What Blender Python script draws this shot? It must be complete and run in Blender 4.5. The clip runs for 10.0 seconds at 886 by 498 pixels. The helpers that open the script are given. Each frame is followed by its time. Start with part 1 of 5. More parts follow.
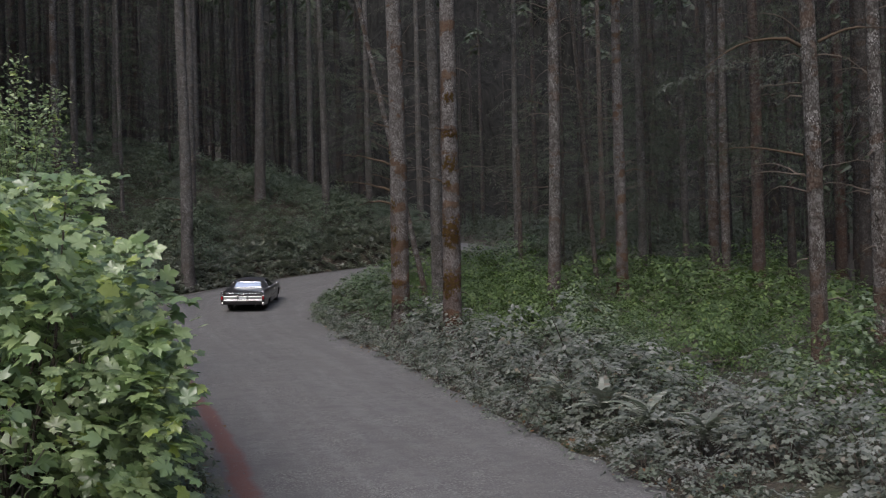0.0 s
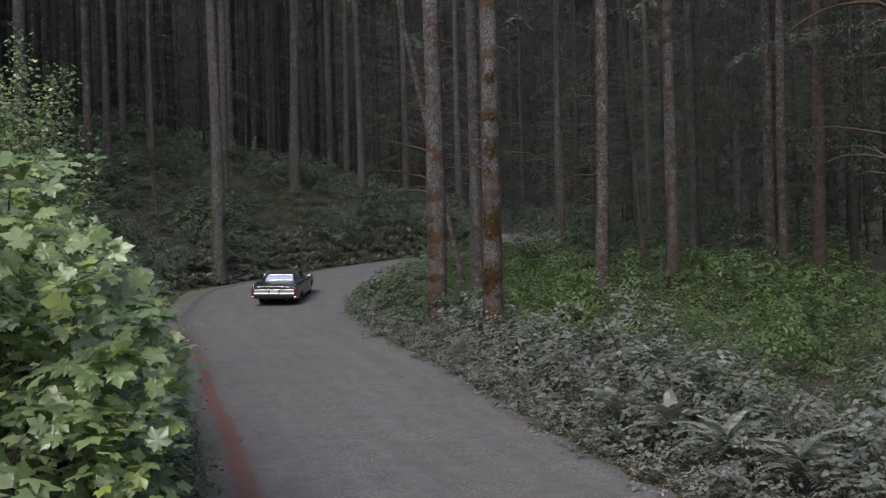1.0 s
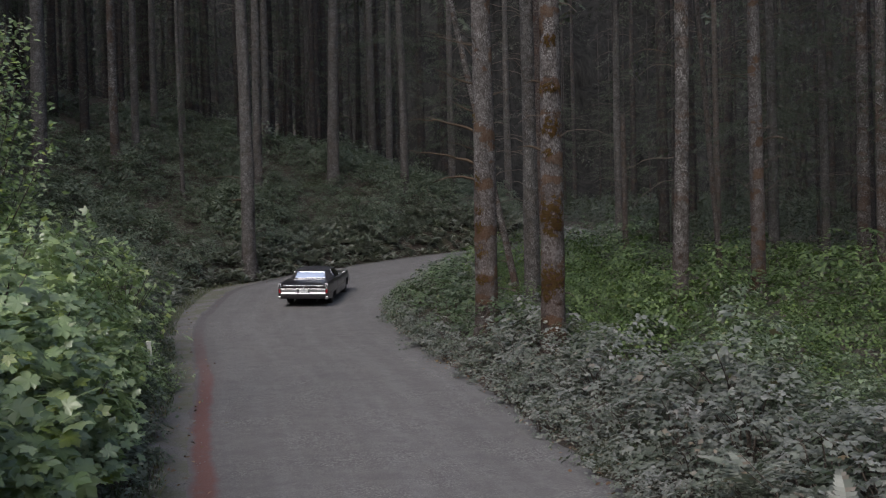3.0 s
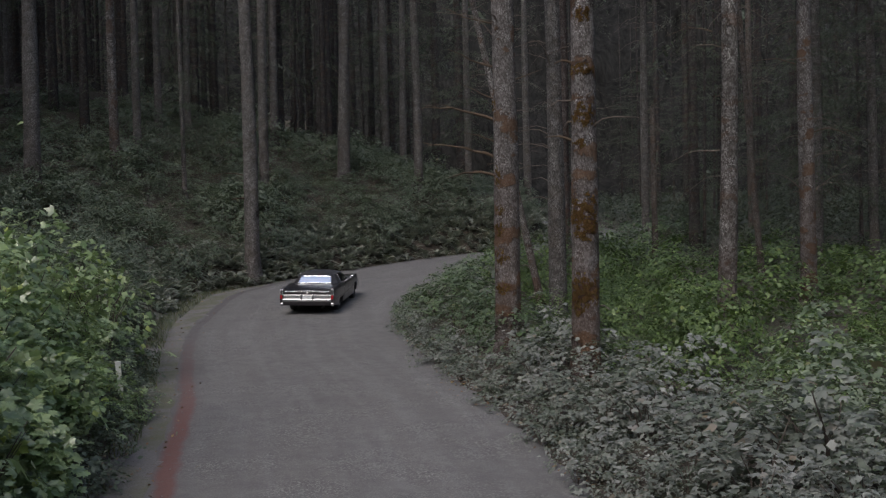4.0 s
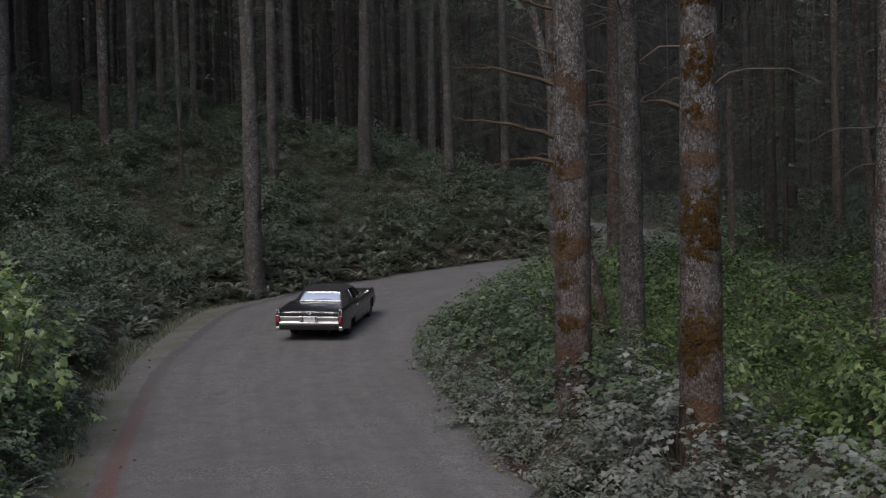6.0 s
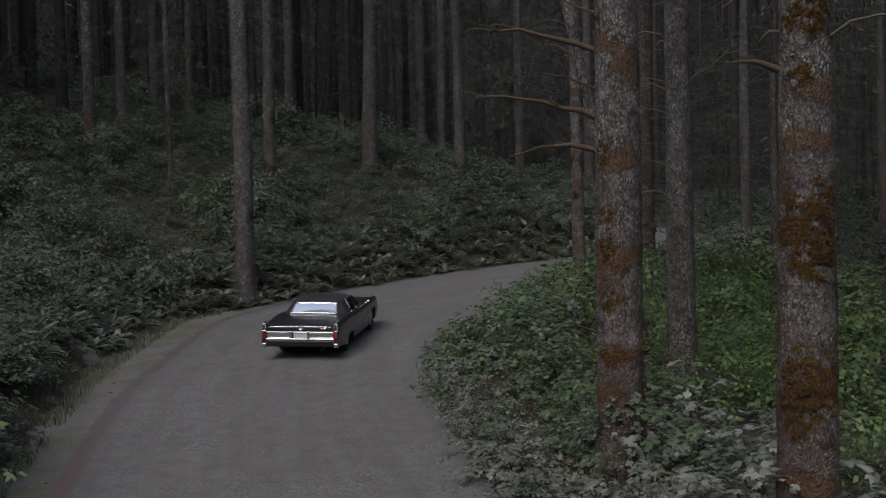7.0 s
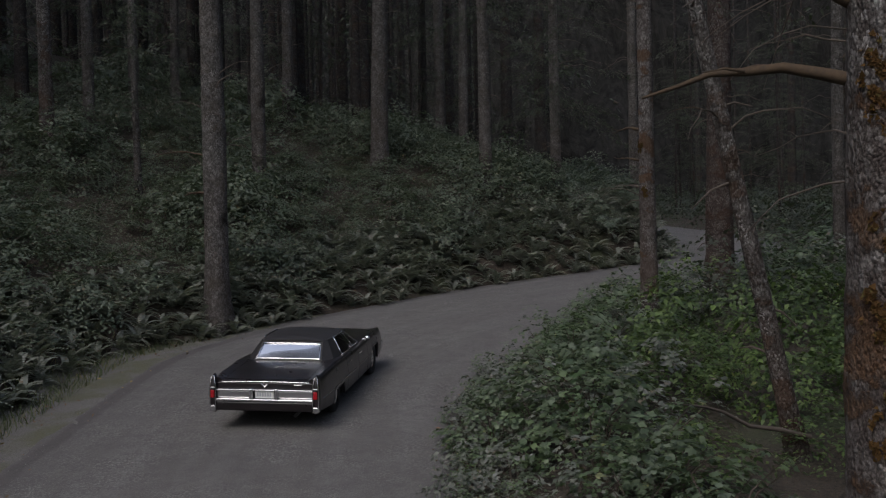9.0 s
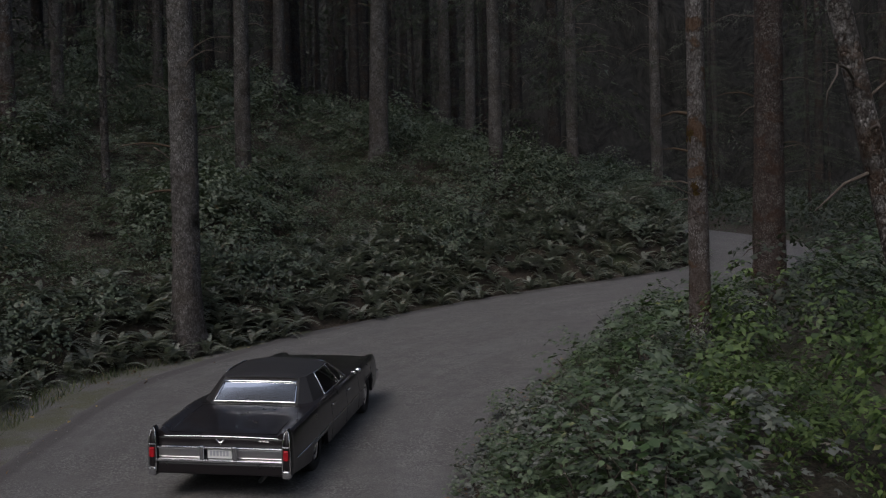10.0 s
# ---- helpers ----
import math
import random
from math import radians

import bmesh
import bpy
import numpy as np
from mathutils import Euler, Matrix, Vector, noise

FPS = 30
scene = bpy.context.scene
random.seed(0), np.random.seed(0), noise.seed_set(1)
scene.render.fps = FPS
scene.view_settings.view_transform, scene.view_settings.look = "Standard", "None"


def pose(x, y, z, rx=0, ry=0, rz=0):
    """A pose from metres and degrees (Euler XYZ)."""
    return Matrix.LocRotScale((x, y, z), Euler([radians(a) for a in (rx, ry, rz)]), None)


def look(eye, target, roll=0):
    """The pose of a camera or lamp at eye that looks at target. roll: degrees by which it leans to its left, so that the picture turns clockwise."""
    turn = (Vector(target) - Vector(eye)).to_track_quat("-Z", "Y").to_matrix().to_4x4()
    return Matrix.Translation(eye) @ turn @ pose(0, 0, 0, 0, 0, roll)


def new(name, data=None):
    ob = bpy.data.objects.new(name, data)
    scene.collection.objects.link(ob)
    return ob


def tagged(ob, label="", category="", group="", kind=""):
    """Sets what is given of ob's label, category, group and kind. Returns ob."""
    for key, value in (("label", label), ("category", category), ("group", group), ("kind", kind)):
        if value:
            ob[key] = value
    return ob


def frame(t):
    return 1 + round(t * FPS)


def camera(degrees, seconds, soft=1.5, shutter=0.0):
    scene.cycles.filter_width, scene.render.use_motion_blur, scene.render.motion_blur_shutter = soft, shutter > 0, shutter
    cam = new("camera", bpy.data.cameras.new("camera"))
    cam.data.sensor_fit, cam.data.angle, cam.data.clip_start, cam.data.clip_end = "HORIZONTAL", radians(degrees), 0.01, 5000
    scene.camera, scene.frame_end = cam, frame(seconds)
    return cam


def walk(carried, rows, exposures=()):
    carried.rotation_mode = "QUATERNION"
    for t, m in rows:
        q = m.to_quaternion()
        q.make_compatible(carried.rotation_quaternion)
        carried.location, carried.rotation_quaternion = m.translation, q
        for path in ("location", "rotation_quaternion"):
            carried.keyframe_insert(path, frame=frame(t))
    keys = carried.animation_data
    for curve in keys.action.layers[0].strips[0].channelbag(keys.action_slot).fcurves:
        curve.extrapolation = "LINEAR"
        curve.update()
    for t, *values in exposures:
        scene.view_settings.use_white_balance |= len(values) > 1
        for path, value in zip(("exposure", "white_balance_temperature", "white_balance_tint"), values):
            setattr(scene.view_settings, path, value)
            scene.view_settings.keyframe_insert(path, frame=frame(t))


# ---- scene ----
cam = camera(49.9, 10.0, soft=1.2)
METRES, EYE, TILT, LEAN, TURN = 29.0, 2.9, 0.0, 0.0, 0.0
ROWS = [
    (0.0, 0.0, 0.0, 0.0, 0.01, 0.37, 1.43),
    (0.5, -0.0004, 0.0322, 0.0014, 1.17, 0.09, 1.42),
    (1.0, -0.0011, 0.0645, 0.0026, 2.34, -0.18, 1.41),
    (1.5, -0.0022, 0.0976, 0.0039, 3.38, -0.42, 1.38),
    (2.0, -0.0041, 0.1321, 0.0051, 4.2, -0.57, 1.36),
    (2.5, -0.0064, 0.1695, 0.0064, 4.72, -0.65, 1.35),
    (4.0, -0.0178, 0.307, 0.0115, 6.15, -0.77, 1.28),
    (4.5, -0.0239, 0.3618, 0.0134, 6.65, -0.78, 1.27),
    (5.0, -0.0305, 0.414, 0.0153, 7.18, -0.77, 1.25),
    (5.5, -0.0376, 0.4679, 0.0174, 7.66, -0.76, 1.25),
    (7.0, -0.0613, 0.6342, 0.0231, 8.61, -0.85, 1.22),
    (7.5, -0.0697, 0.6899, 0.0249, 8.98, -0.83, 1.23),
    (8.0, -0.0794, 0.7471, 0.0267, 9.32, -0.78, 1.23),
    (8.5, -0.0899, 0.8072, 0.0287, 9.62, -0.76, 1.2),
    (9.0, -0.1016, 0.8675, 0.0309, 9.76, -0.8, 1.2),
    (9.5, -0.1141, 0.9287, 0.0329, 9.86, -0.8, 1.21),
    (10.0, -0.1258, 0.99, 0.035, 9.96, -0.8, 1.2),
]
EXPOSURES = [(t, s, 6170, 11) for t, s in ((0.0, 0.20), (2.5, 0.15), (4.5, 0.0), (5.5, -0.12), (7.0, -0.30), (8.5, -0.42), (10.0, -0.60))]
walk(cam, [(t, pose(0, 0, EYE, TILT, LEAN, TURN) @ pose(METRES * x, METRES * y, METRES * z, 90 + pitch, roll, yaw)) for t, x, y, z, yaw, pitch, roll in ROWS], EXPOSURES)

# ---- light: an overcast sky over the gap of the road ----
SUN_HIGH, SUN_ROUND = 48.0, 200.0
world = bpy.data.worlds.new("overcast_sky")
scene.world = world
world.use_nodes = True
wn, wl = world.node_tree.nodes, world.node_tree.links
sky = wn.new("ShaderNodeTexSky")
sky.sky_type, sky.sun_disc = "NISHITA", False
sky.sun_elevation, sky.sun_rotation = radians(SUN_HIGH), radians(SUN_ROUND)
sky.dust_density, sky.air_density = 4.0, 1.0
grey = wn.new("ShaderNodeHueSaturation")
grey.inputs["Saturation"].default_value = 0.8
wl.new(sky.outputs[0], grey.inputs["Color"])
wl.new(grey.outputs[0], wn["Background"].inputs["Color"])
wn["Background"].inputs["Strength"].default_value = 0.22

sun = new("sun", bpy.data.lights.new("sun", "SUN"))
sun.data.energy, sun.data.angle, sun.data.color = 0.9, radians(30), (1.0, 0.96, 0.92)
away = Vector((math.sin(radians(SUN_ROUND)) * math.cos(radians(SUN_HIGH)), math.cos(radians(SUN_ROUND)) * math.cos(radians(SUN_HIGH)), math.sin(radians(SUN_HIGH))))
sun.matrix_world = look(away * 60, (0, 0, 0))


# ---- materials ----
def material(name, build):
    m = bpy.data.materials.new(name)
    m.use_nodes = True
    nt = m.node_tree
    build(Nodes(nt), nt.nodes["Principled BSDF"], nt.nodes["Material Output"])
    return m


class Nodes:
    """Short ways to lay and link shader nodes."""

    def __init__(self, tree):
        self.tree = tree

    def add(self, kind, **values):
        n = self.tree.nodes.new("ShaderNode" + kind)
        for key, value in values.items():
            if key in n.inputs:
                self.put(n.inputs[key], value)
        return n

    def put(self, socket, value):
        if isinstance(value, bpy.types.NodeSocket):
            self.tree.links.new(value, socket)
        else:
            socket.default_value = value

    def place(self):
        return self.add("NewGeometry").outputs["Position"]

    def local(self):
        return self.add("TexCoord").outputs["Object"]

    def stretch(self, vector, x, y, z):
        return self.add("Mapping", Vector=vector, Scale=(x, y, z)).outputs[0]

    def noise(self, vector, scale, detail=5.0, rough=0.6):
        return self.add("TexNoise", Vector=vector, Scale=scale, Detail=detail, Roughness=rough).outputs["Fac"]

    def cells(self, vector, scale):
        return self.add("TexVoronoi", Vector=vector, Scale=scale)

    def band(self, fac, low, high):
        n = self.add("MapRange", Value=fac)
        n.inputs["From Min"].default_value, n.inputs["From Max"].default_value = low, high
        return n.outputs["Result"]

    def mix(self, fac, a, b, how="MIX"):
        n = self.add("Mix")
        n.data_type, n.blend_type = "RGBA", how
        self.put(n.inputs[0], fac)
        self.put(n.inputs[6], a if isinstance(a, bpy.types.NodeSocket) else (*a, 1))
        self.put(n.inputs[7], b if isinstance(b, bpy.types.NodeSocket) else (*b, 1))
        return n.outputs[2]

    def math(self, how, a, b=0.0):
        n = self.add("Math")
        n.operation = how
        self.put(n.inputs[0], a)
        self.put(n.inputs[1], b)
        return n.outputs[0]

    def bump(self, height, strength, distance):
        return self.add("Bump", Height=height, Strength=strength, Distance=distance).outputs[0]


def gravel_road(n, p, out):
    metre_map = n.add("UVMap")
    metre_map.uv_map = "UVMap"
    uv = metre_map.outputs[0]
    at = n.place()
    axes = n.add("SeparateXYZ", Vector=uv)
    across, along = axes.outputs[0], axes.outputs[1]
    grain = n.noise(at, 60, 6, 0.8)
    broad = n.noise(at, 0.55, 4, 0.55)
    streaks = n.noise(n.stretch(uv, 2.6, 0.12, 1), 1.0, 4, 0.6)
    base = n.mix(broad, (0.113, 0.107, 0.100), (0.172, 0.164, 0.155))
    base = n.mix(n.band(streaks, 0.42, 0.68), base, n.mix(0.5, base, (0.200, 0.194, 0.190)))
    blotch = n.noise(at, 2.6, 6, 0.75)
    base = n.mix(n.math("MULTIPLY", n.band(blotch, 0.58, 0.38), 0.42), base, (0.072, 0.069, 0.070))
    # dark specks put the small shadows between stones into the colour
    base = n.mix(n.band(grain, 0.40, 0.62), n.mix(0.5, base, (0.045, 0.043, 0.044)), base)
    base = n.mix(n.math("MULTIPLY", n.band(grain, 0.60, 0.72), 0.6), base, (0.26, 0.25, 0.25))
    chips = n.cells(at, 46)
    chip_tone = n.add("SeparateColor", Color=chips.outputs["Color"]).outputs[0]
    loose = n.band(n.noise(at, 0.8, 4, 0.6), 0.38, 0.62)
    base = n.mix(n.math("MULTIPLY", n.math("GREATER_THAN", chip_tone, 0.80), n.math("MULTIPLY", loose, 0.55)), base, (0.235, 0.226, 0.215))
    base = n.mix(n.math("MULTIPLY", n.math("LESS_THAN", chip_tone, 0.22), n.math("MULTIPLY", loose, 0.55)), base, (0.056, 0.053, 0.051))
    # compacted wheel tracks, with looser gravel between them and along the inner border
    lanes = n.add("UVMap")
    lanes.uv_map = "Share"
    share_of = n.math("ADD", n.add("SeparateXYZ", Vector=lanes.outputs[0]).outputs[0], n.math("MULTIPLY", n.math("SUBTRACT", n.noise(at, 0.35, 3), 0.5), 0.10))
    for middle_at, half, depth in ((0.20, 0.055, 0.34), (0.50, 0.07, 0.26), (0.80, 0.05, 0.34), (1.0, 0.085, 0.6)):
        near = n.band(n.math("ABSOLUTE", n.math("SUBTRACT", share_of, middle_at)), half, half * 0.2)
        near = n.math("MULTIPLY", near, n.band(n.noise(at, 1.7, 5, 0.7), 0.30, 0.60))
        base = n.mix(n.math("MULTIPLY", near, depth), base, n.mix(grain, (0.050, 0.048, 0.047), (0.125, 0.120, 0.117)))
    pebbles = n.cells(at, 28)
    base = n.mix(n.math("MULTIPLY", n.band(pebbles.outputs["Distance"], 0.22, 0.08), n.band(n.noise(at, 5), 0.5, 0.62)), base, (0.22, 0.21, 0.208))
    # loose, darker gravel towards both borders and a strip of red soil along the outer one
    wob = n.math("MULTIPLY", n.math("SUBTRACT", n.noise(at, 1.3, 3), 0.5), 1.1)
    outer = n.math("ADD", across, wob)
    dark = n.mix(grain, (0.058, 0.055, 0.055), (0.135, 0.128, 0.128))
    base = n.mix(n.math("MULTIPLY", n.band(outer, 1.0, 0.0), 0.75), base, dark)
    thin = n.math("MULTIPLY", n.math("SUBTRACT", n.noise(at, 0.9, 4), 0.5), 0.35)
    middle = n.math("ABSOLUTE", n.math("SUBTRACT", n.math("ADD", across, thin), 0.29))
    strip_of = n.band(middle, 0.21, 0.10)
    base = n.mix(n.math("MULTIPLY", strip_of, n.math("MULTIPLY", n.band(along, 36.0, 48.0), 0.6)), base, n.mix(grain, (0.036, 0.033, 0.032), (0.090, 0.083, 0.080)))
    red = n.math("MULTIPLY", strip_of, n.band(along, 46.0, 34.0))
    red = n.math("MULTIPLY", red, n.band(n.noise(at, 4, 6, 0.75), 0.22, 0.46))
    base = n.mix(n.math("MULTIPLY", red, 0.85), base, n.mix(grain, (0.085, 0.036, 0.031), (0.165, 0.078, 0.066)))
    n.put(p.inputs["Base Color"], base)
    p.inputs["Roughness"].default_value = 0.92
    p.inputs["Specular IOR Level"].default_value = 0.25
    height = n.math("ADD", n.math("MULTIPLY", grain, 0.4), n.math("ADD", n.math("MULTIPLY", streaks, 0.3), n.math("MULTIPLY", pebbles.outputs["Distance"], -0.5)))
    n.put(p.inputs["Normal"], n.bump(height, 0.5, 0.025))


def forest_soil(n, p, out):
    at = n.place()
    broad, fine = n.noise(at, 0.4, 5), n.noise(at, 14, 5, 0.7)
    base = n.mix(n.band(fine, 0.3, 0.7), (0.018, 0.014, 0.010), (0.075, 0.058, 0.042))
    base = n.mix(n.math("MULTIPLY", n.band(broad, 0.5, 0.65), 0.7), base, n.mix(fine, (0.02, 0.035, 0.010), (0.06, 0.085, 0.028)))
    litter = n.cells(n.stretch(at, 1, 2.2, 1), 18)
    base = n.mix(n.band(litter.outputs["Distance"], 0.25, 0.1), base, n.mix(fine, (0.06, 0.035, 0.02), (0.14, 0.09, 0.055)))
    n.put(p.inputs["Base Color"], base)
    p.inputs["Roughness"].default_value = 0.95
    n.put(p.inputs["Normal"], n.bump(n.math("ADD", fine, litter.outputs["Distance"]), 0.8, 0.05))


def verge_gravel(n, p, out):
    at = n.place()
    fine, broad = n.noise(at, 45, 4, 0.7), n.noise(at, 1.1, 4)
    base = n.mix(n.band(fine, 0.3, 0.7), (0.06, 0.055, 0.053), (0.19, 0.178, 0.172))
    base = n.mix(n.math("MULTIPLY", n.band(broad, 0.43, 0.60), 0.7), base, n.mix(fine, (0.042, 0.047, 0.020), (0.115, 0.120, 0.050)))
    n.put(p.inputs["Base Color"], base)
    p.inputs["Roughness"].default_value = 0.95
    n.put(p.inputs["Normal"], n.bump(fine, 0.8, 0.03))


def bark(grey_a, grey_b, moss, lichen, rust=(0.125, 0.064, 0.028)):
    """Flaking conifer bark: grey plates with dark cracks, pale lichen, and cushions of rusty moss in uneven belts."""
    def build(n, p, out):
        at = n.local()
        own = n.add("ObjectInfo").outputs["Random"]
        shift = n.add("CombineXYZ", X=n.math("MULTIPLY", own, 40.0), Y=0.0, Z=n.math("MULTIPLY", own, 90.0)).outputs[0]
        spot = n.add("VectorMath")
        n.put(spot.inputs[0], at)
        n.put(spot.inputs[1], shift)
        at = spot.outputs[0]
        warp = n.noise(at, 9.0, 3, 0.6)
        plates = n.cells(n.stretch(at, 1, 1, 0.55), 24)
        flakes = n.cells(n.stretch(at, 1, 1, 0.6), 58)
        fine = n.noise(n.stretch(at, 1, 1, 0.6), 70, 4, 0.75)
        tone = n.add("SeparateColor", Color=flakes.outputs["Color"]).outputs[0]
        base = n.mix(n.band(plates.outputs["Distance"], 0.15, 0.60), grey_a, grey_b)
        base = n.mix(n.math("MULTIPLY", tone, 0.60), base, n.mix(0.6, base, (0.020, 0.016, 0.014)))
        base = n.mix(n.math("MULTIPLY", n.band(flakes.outputs["Distance"], 0.35, 0.62), 0.7), base, n.mix(0.6, base, (0.014, 0.011, 0.010)))
        pale = n.noise(at, 6.5, 7, 0.80)
        base = n.mix(n.math("MULTIPLY", n.band(pale, 0.50, 0.64), lichen), base, n.mix(n.band(fine, 0.3, 0.7), (0.105, 0.100, 0.096), (0.29, 0.28, 0.27)))
        fleck = n.math("MULTIPLY", n.math("GREATER_THAN", tone, 0.82), n.band(n.noise(at, 3.2, 3), 0.42, 0.60))
        base = n.mix(n.math("MULTIPLY", fleck, n.math("MULTIPLY", lichen, 0.8)), base, (0.36, 0.35, 0.34))
        # reddish old bark near the foot
        foot = n.band(n.add("SeparateXYZ", Vector=n.local()).outputs[2], 4.5, 0.0)
        base = n.mix(n.math("MULTIPLY", n.math("MULTIPLY", foot, n.band(n.noise(at, 1.2, 4, 0.7), 0.30, 0.55)), 1.0 * moss), base, n.mix(fine, (0.034, 0.022, 0.017), (0.118, 0.074, 0.058)))
        belt = n.noise(n.stretch(at, 0.9, 0.9, 1.5), 1.7, 3, 0.55)
        cover = n.math("ADD", n.math("ADD", belt, n.math("MULTIPLY", foot, 0.03)), n.math("MULTIPLY", n.math("SUBTRACT", n.noise(at, 22, 5, 0.8), 0.5), 0.20))
        grown = n.band(cover, 0.550, 0.585)
        base = n.mix(n.math("MULTIPLY", grown, moss), base, n.mix(n.band(fine, 0.30, 0.72), tuple(c * 0.35 for c in rust), rust))
        n.put(p.inputs["Base Color"], base)
        p.inputs["Roughness"].default_value = 0.93
        p.inputs["Specular IOR Level"].default_value = 0.2
        h = n.math("ADD", n.math("MULTIPLY", flakes.outputs["Distance"], -0.7), n.math("ADD", n.math("MULTIPLY", plates.outputs["Distance"], -0.6), n.math("ADD", n.math("MULTIPLY", fine, 0.5), n.math("ADD", n.math("MULTIPLY", grown, 0.9), n.math("MULTIPLY", warp, 0.5)))))
        n.put(p.inputs["Normal"], n.bump(h, 1.0, 0.035))
    return build


def leaf(dark, light, dead=(0.12, 0.10, 0.03), dead_share=0.04, gloss=0.5, dust=0.0, through_it=0.35, sheen=0.5):
    def build(n, p, out):
        own = n.add("NewGeometry").outputs["Random Per Island"]
        at = n.place()
        patch = n.noise(at, 0.5, 3)
        colour = n.mix(own, dark, light)
        colour = n.mix(n.band(patch, 0.35, 0.68), n.mix(0.62, colour, dark), colour)
        pick = n.math("FRACT", n.math("MULTIPLY", own, 37.7))
        colour = n.mix(n.math("LESS_THAN", pick, dead_share), colour, dead)
        if dust:
            film = n.math("MULTIPLY", n.band(n.noise(at, 1.1, 4), 0.3, 0.65), dust)
            colour = n.mix(film, colour, n.mix(own, (0.16, 0.160, 0.155), (0.36, 0.358, 0.346)))
        colour = n.mix(n.math("MULTIPLY", n.noise(at, 55, 2), 0.35), colour, n.mix(0.5, colour, (0.01, 0.02, 0.006)))
        n.put(p.inputs["Base Color"], colour)
        p.inputs["Roughness"].default_value = gloss
        p.inputs["Specular IOR Level"].default_value = sheen
        back = n.add("BsdfTranslucent", Color=n.mix(0.35, colour, (0.10, 0.16, 0.02)))
        both = n.add("MixShader", Fac=through_it)
        n.tree.links.new(p.outputs[0], both.inputs[1])
        n.tree.links.new(back.outputs[0], both.inputs[2])
        n.tree.links.new(both.outputs[0], out.inputs["Surface"])
    return build


def plain(colour, rough, metal=0.0, coat=0.0, grain=0.0, scale=30.0):
    def build(n, p, out):
        at = n.local()
        f = n.noise(at, scale, 4, 0.65)
        n.put(p.inputs["Base Color"], n.mix(f, tuple(c * (1 - grain) for c in colour), tuple(min(1, c * (1 + grain)) for c in colour)))
        n.put(p.inputs["Roughness"], n.math("ADD", n.math("MULTIPLY", n.math("SUBTRACT", f, 0.5), 0.15 + grain * 0.3), rough))
        p.inputs["Metallic"].default_value = metal
        p.inputs["Coat Weight"].default_value = coat
        p.inputs["Coat Roughness"].default_value = 0.04
        if grain:
            n.put(p.inputs["Normal"], n.bump(f, 0.15, 0.004))
    return build


def pane(n, p, out):
    p.inputs["Base Color"].default_value = (0.42, 0.47, 0.48, 1)
    p.inputs["Roughness"].default_value = 0.02
    p.inputs["Transmission Weight"].default_value = 1.0
    p.inputs["IOR"].default_value = 1.41
    p.inputs["Coat Weight"].default_value = 0.0
    p.inputs["Coat IOR"].default_value = 1.5
    p.inputs["Coat Roughness"].default_value = 0.02


ROAD = material("grey_gravel_road", gravel_road)
SOIL = material("forest_soil", forest_soil)
VERGE = material("gravel_verge", verge_gravel)
BARK = material("mossy_spruce_bark", bark((0.215, 0.203, 0.197), (0.085, 0.074, 0.070), 0.70, 0.70))
# darker copy of the grey bark: the shade among background trunks is in its colour
BARK_SHADED = material("shaded_conifer_bark", bark((0.058, 0.055, 0.053), (0.026, 0.024, 0.023), 0.2, 0.25))
BARK_GREY = material("grey_spruce_bark", bark((0.182, 0.176, 0.168), (0.076, 0.071, 0.067), 0.20, 0.60, (0.100, 0.072, 0.045)))
BARK_PALE = material("pale_lichen_bark", bark((0.175, 0.168, 0.160), (0.066, 0.058, 0.053), 0.50, 0.92, (0.105, 0.056, 0.030)))
BARK_RED = material("red_brown_bark", bark((0.115, 0.088, 0.078), (0.046, 0.034, 0.030), 0.45, 0.40, (0.095, 0.048, 0.026)))
MOSS = material("rusty_moss_tuft", leaf((0.050, 0.028, 0.012), (0.165, 0.088, 0.034), (0.12, 0.10, 0.04), 0.08, 0.9, 0, 0.35, 0.1))
TWIG = material("dead_twig", plain((0.085, 0.068, 0.055), 0.9, grain=0.5, scale=25))
MOSSY_TWIG = material("mossy_branch", plain((0.056, 0.038, 0.023), 0.95, grain=0.75, scale=30))
NEEDLES = material("spruce_needles", leaf((0.024, 0.034, 0.020), (0.062, 0.078, 0.048), (0.060, 0.048, 0.038), 0.12, 0.6, 0, 0.15))
GREEN = material("green_shrub_leaf", leaf((0.030, 0.062, 0.015), (0.200, 0.295, 0.064), (0.20, 0.22, 0.05), 0.010, 0.50, 0.14, 0.38))
FRESH = material("roadside_green_leaf", leaf((0.034, 0.070, 0.020), (0.125, 0.200, 0.060), (0.16, 0.18, 0.03), 0.02, 0.50, 0.36))
PALE_GREEN = material("pale_dusted_leaf", leaf((0.075, 0.110, 0.056), (0.240, 0.310, 0.165), (0.18, 0.18, 0.05), 0.02, 0.48, 0.32, 0.38))
HILL = material("hill_shrub_leaf", leaf((0.050, 0.072, 0.044), (0.200, 0.238, 0.158), (0.13, 0.10, 0.05), 0.03, 0.48, 0.20))
# darker copy of the shrub leaf, with deep-forest shade put into its colour
SHADED_LEAF = material("shaded_shrub_leaf", leaf((0.026, 0.034, 0.022), (0.085, 0.096, 0.066), (0.06, 0.05, 0.03), 0.03, 0.5, 0.1))
DUSTY = material("dusty_shrub_leaf", leaf((0.060, 0.080, 0.052), (0.165, 0.190, 0.135), (0.17, 0.12, 0.06), 0.04, 0.6, 0.8))
# the dust film also paints in the pale sheen of lit leaves
MAPLE = material("maple_leaf", leaf((0.125, 0.210, 0.066), (0.460, 0.580, 0.225), (0.36, 0.45, 0.08), 0.05, 0.30, 0.30, 0.42, 0.9))
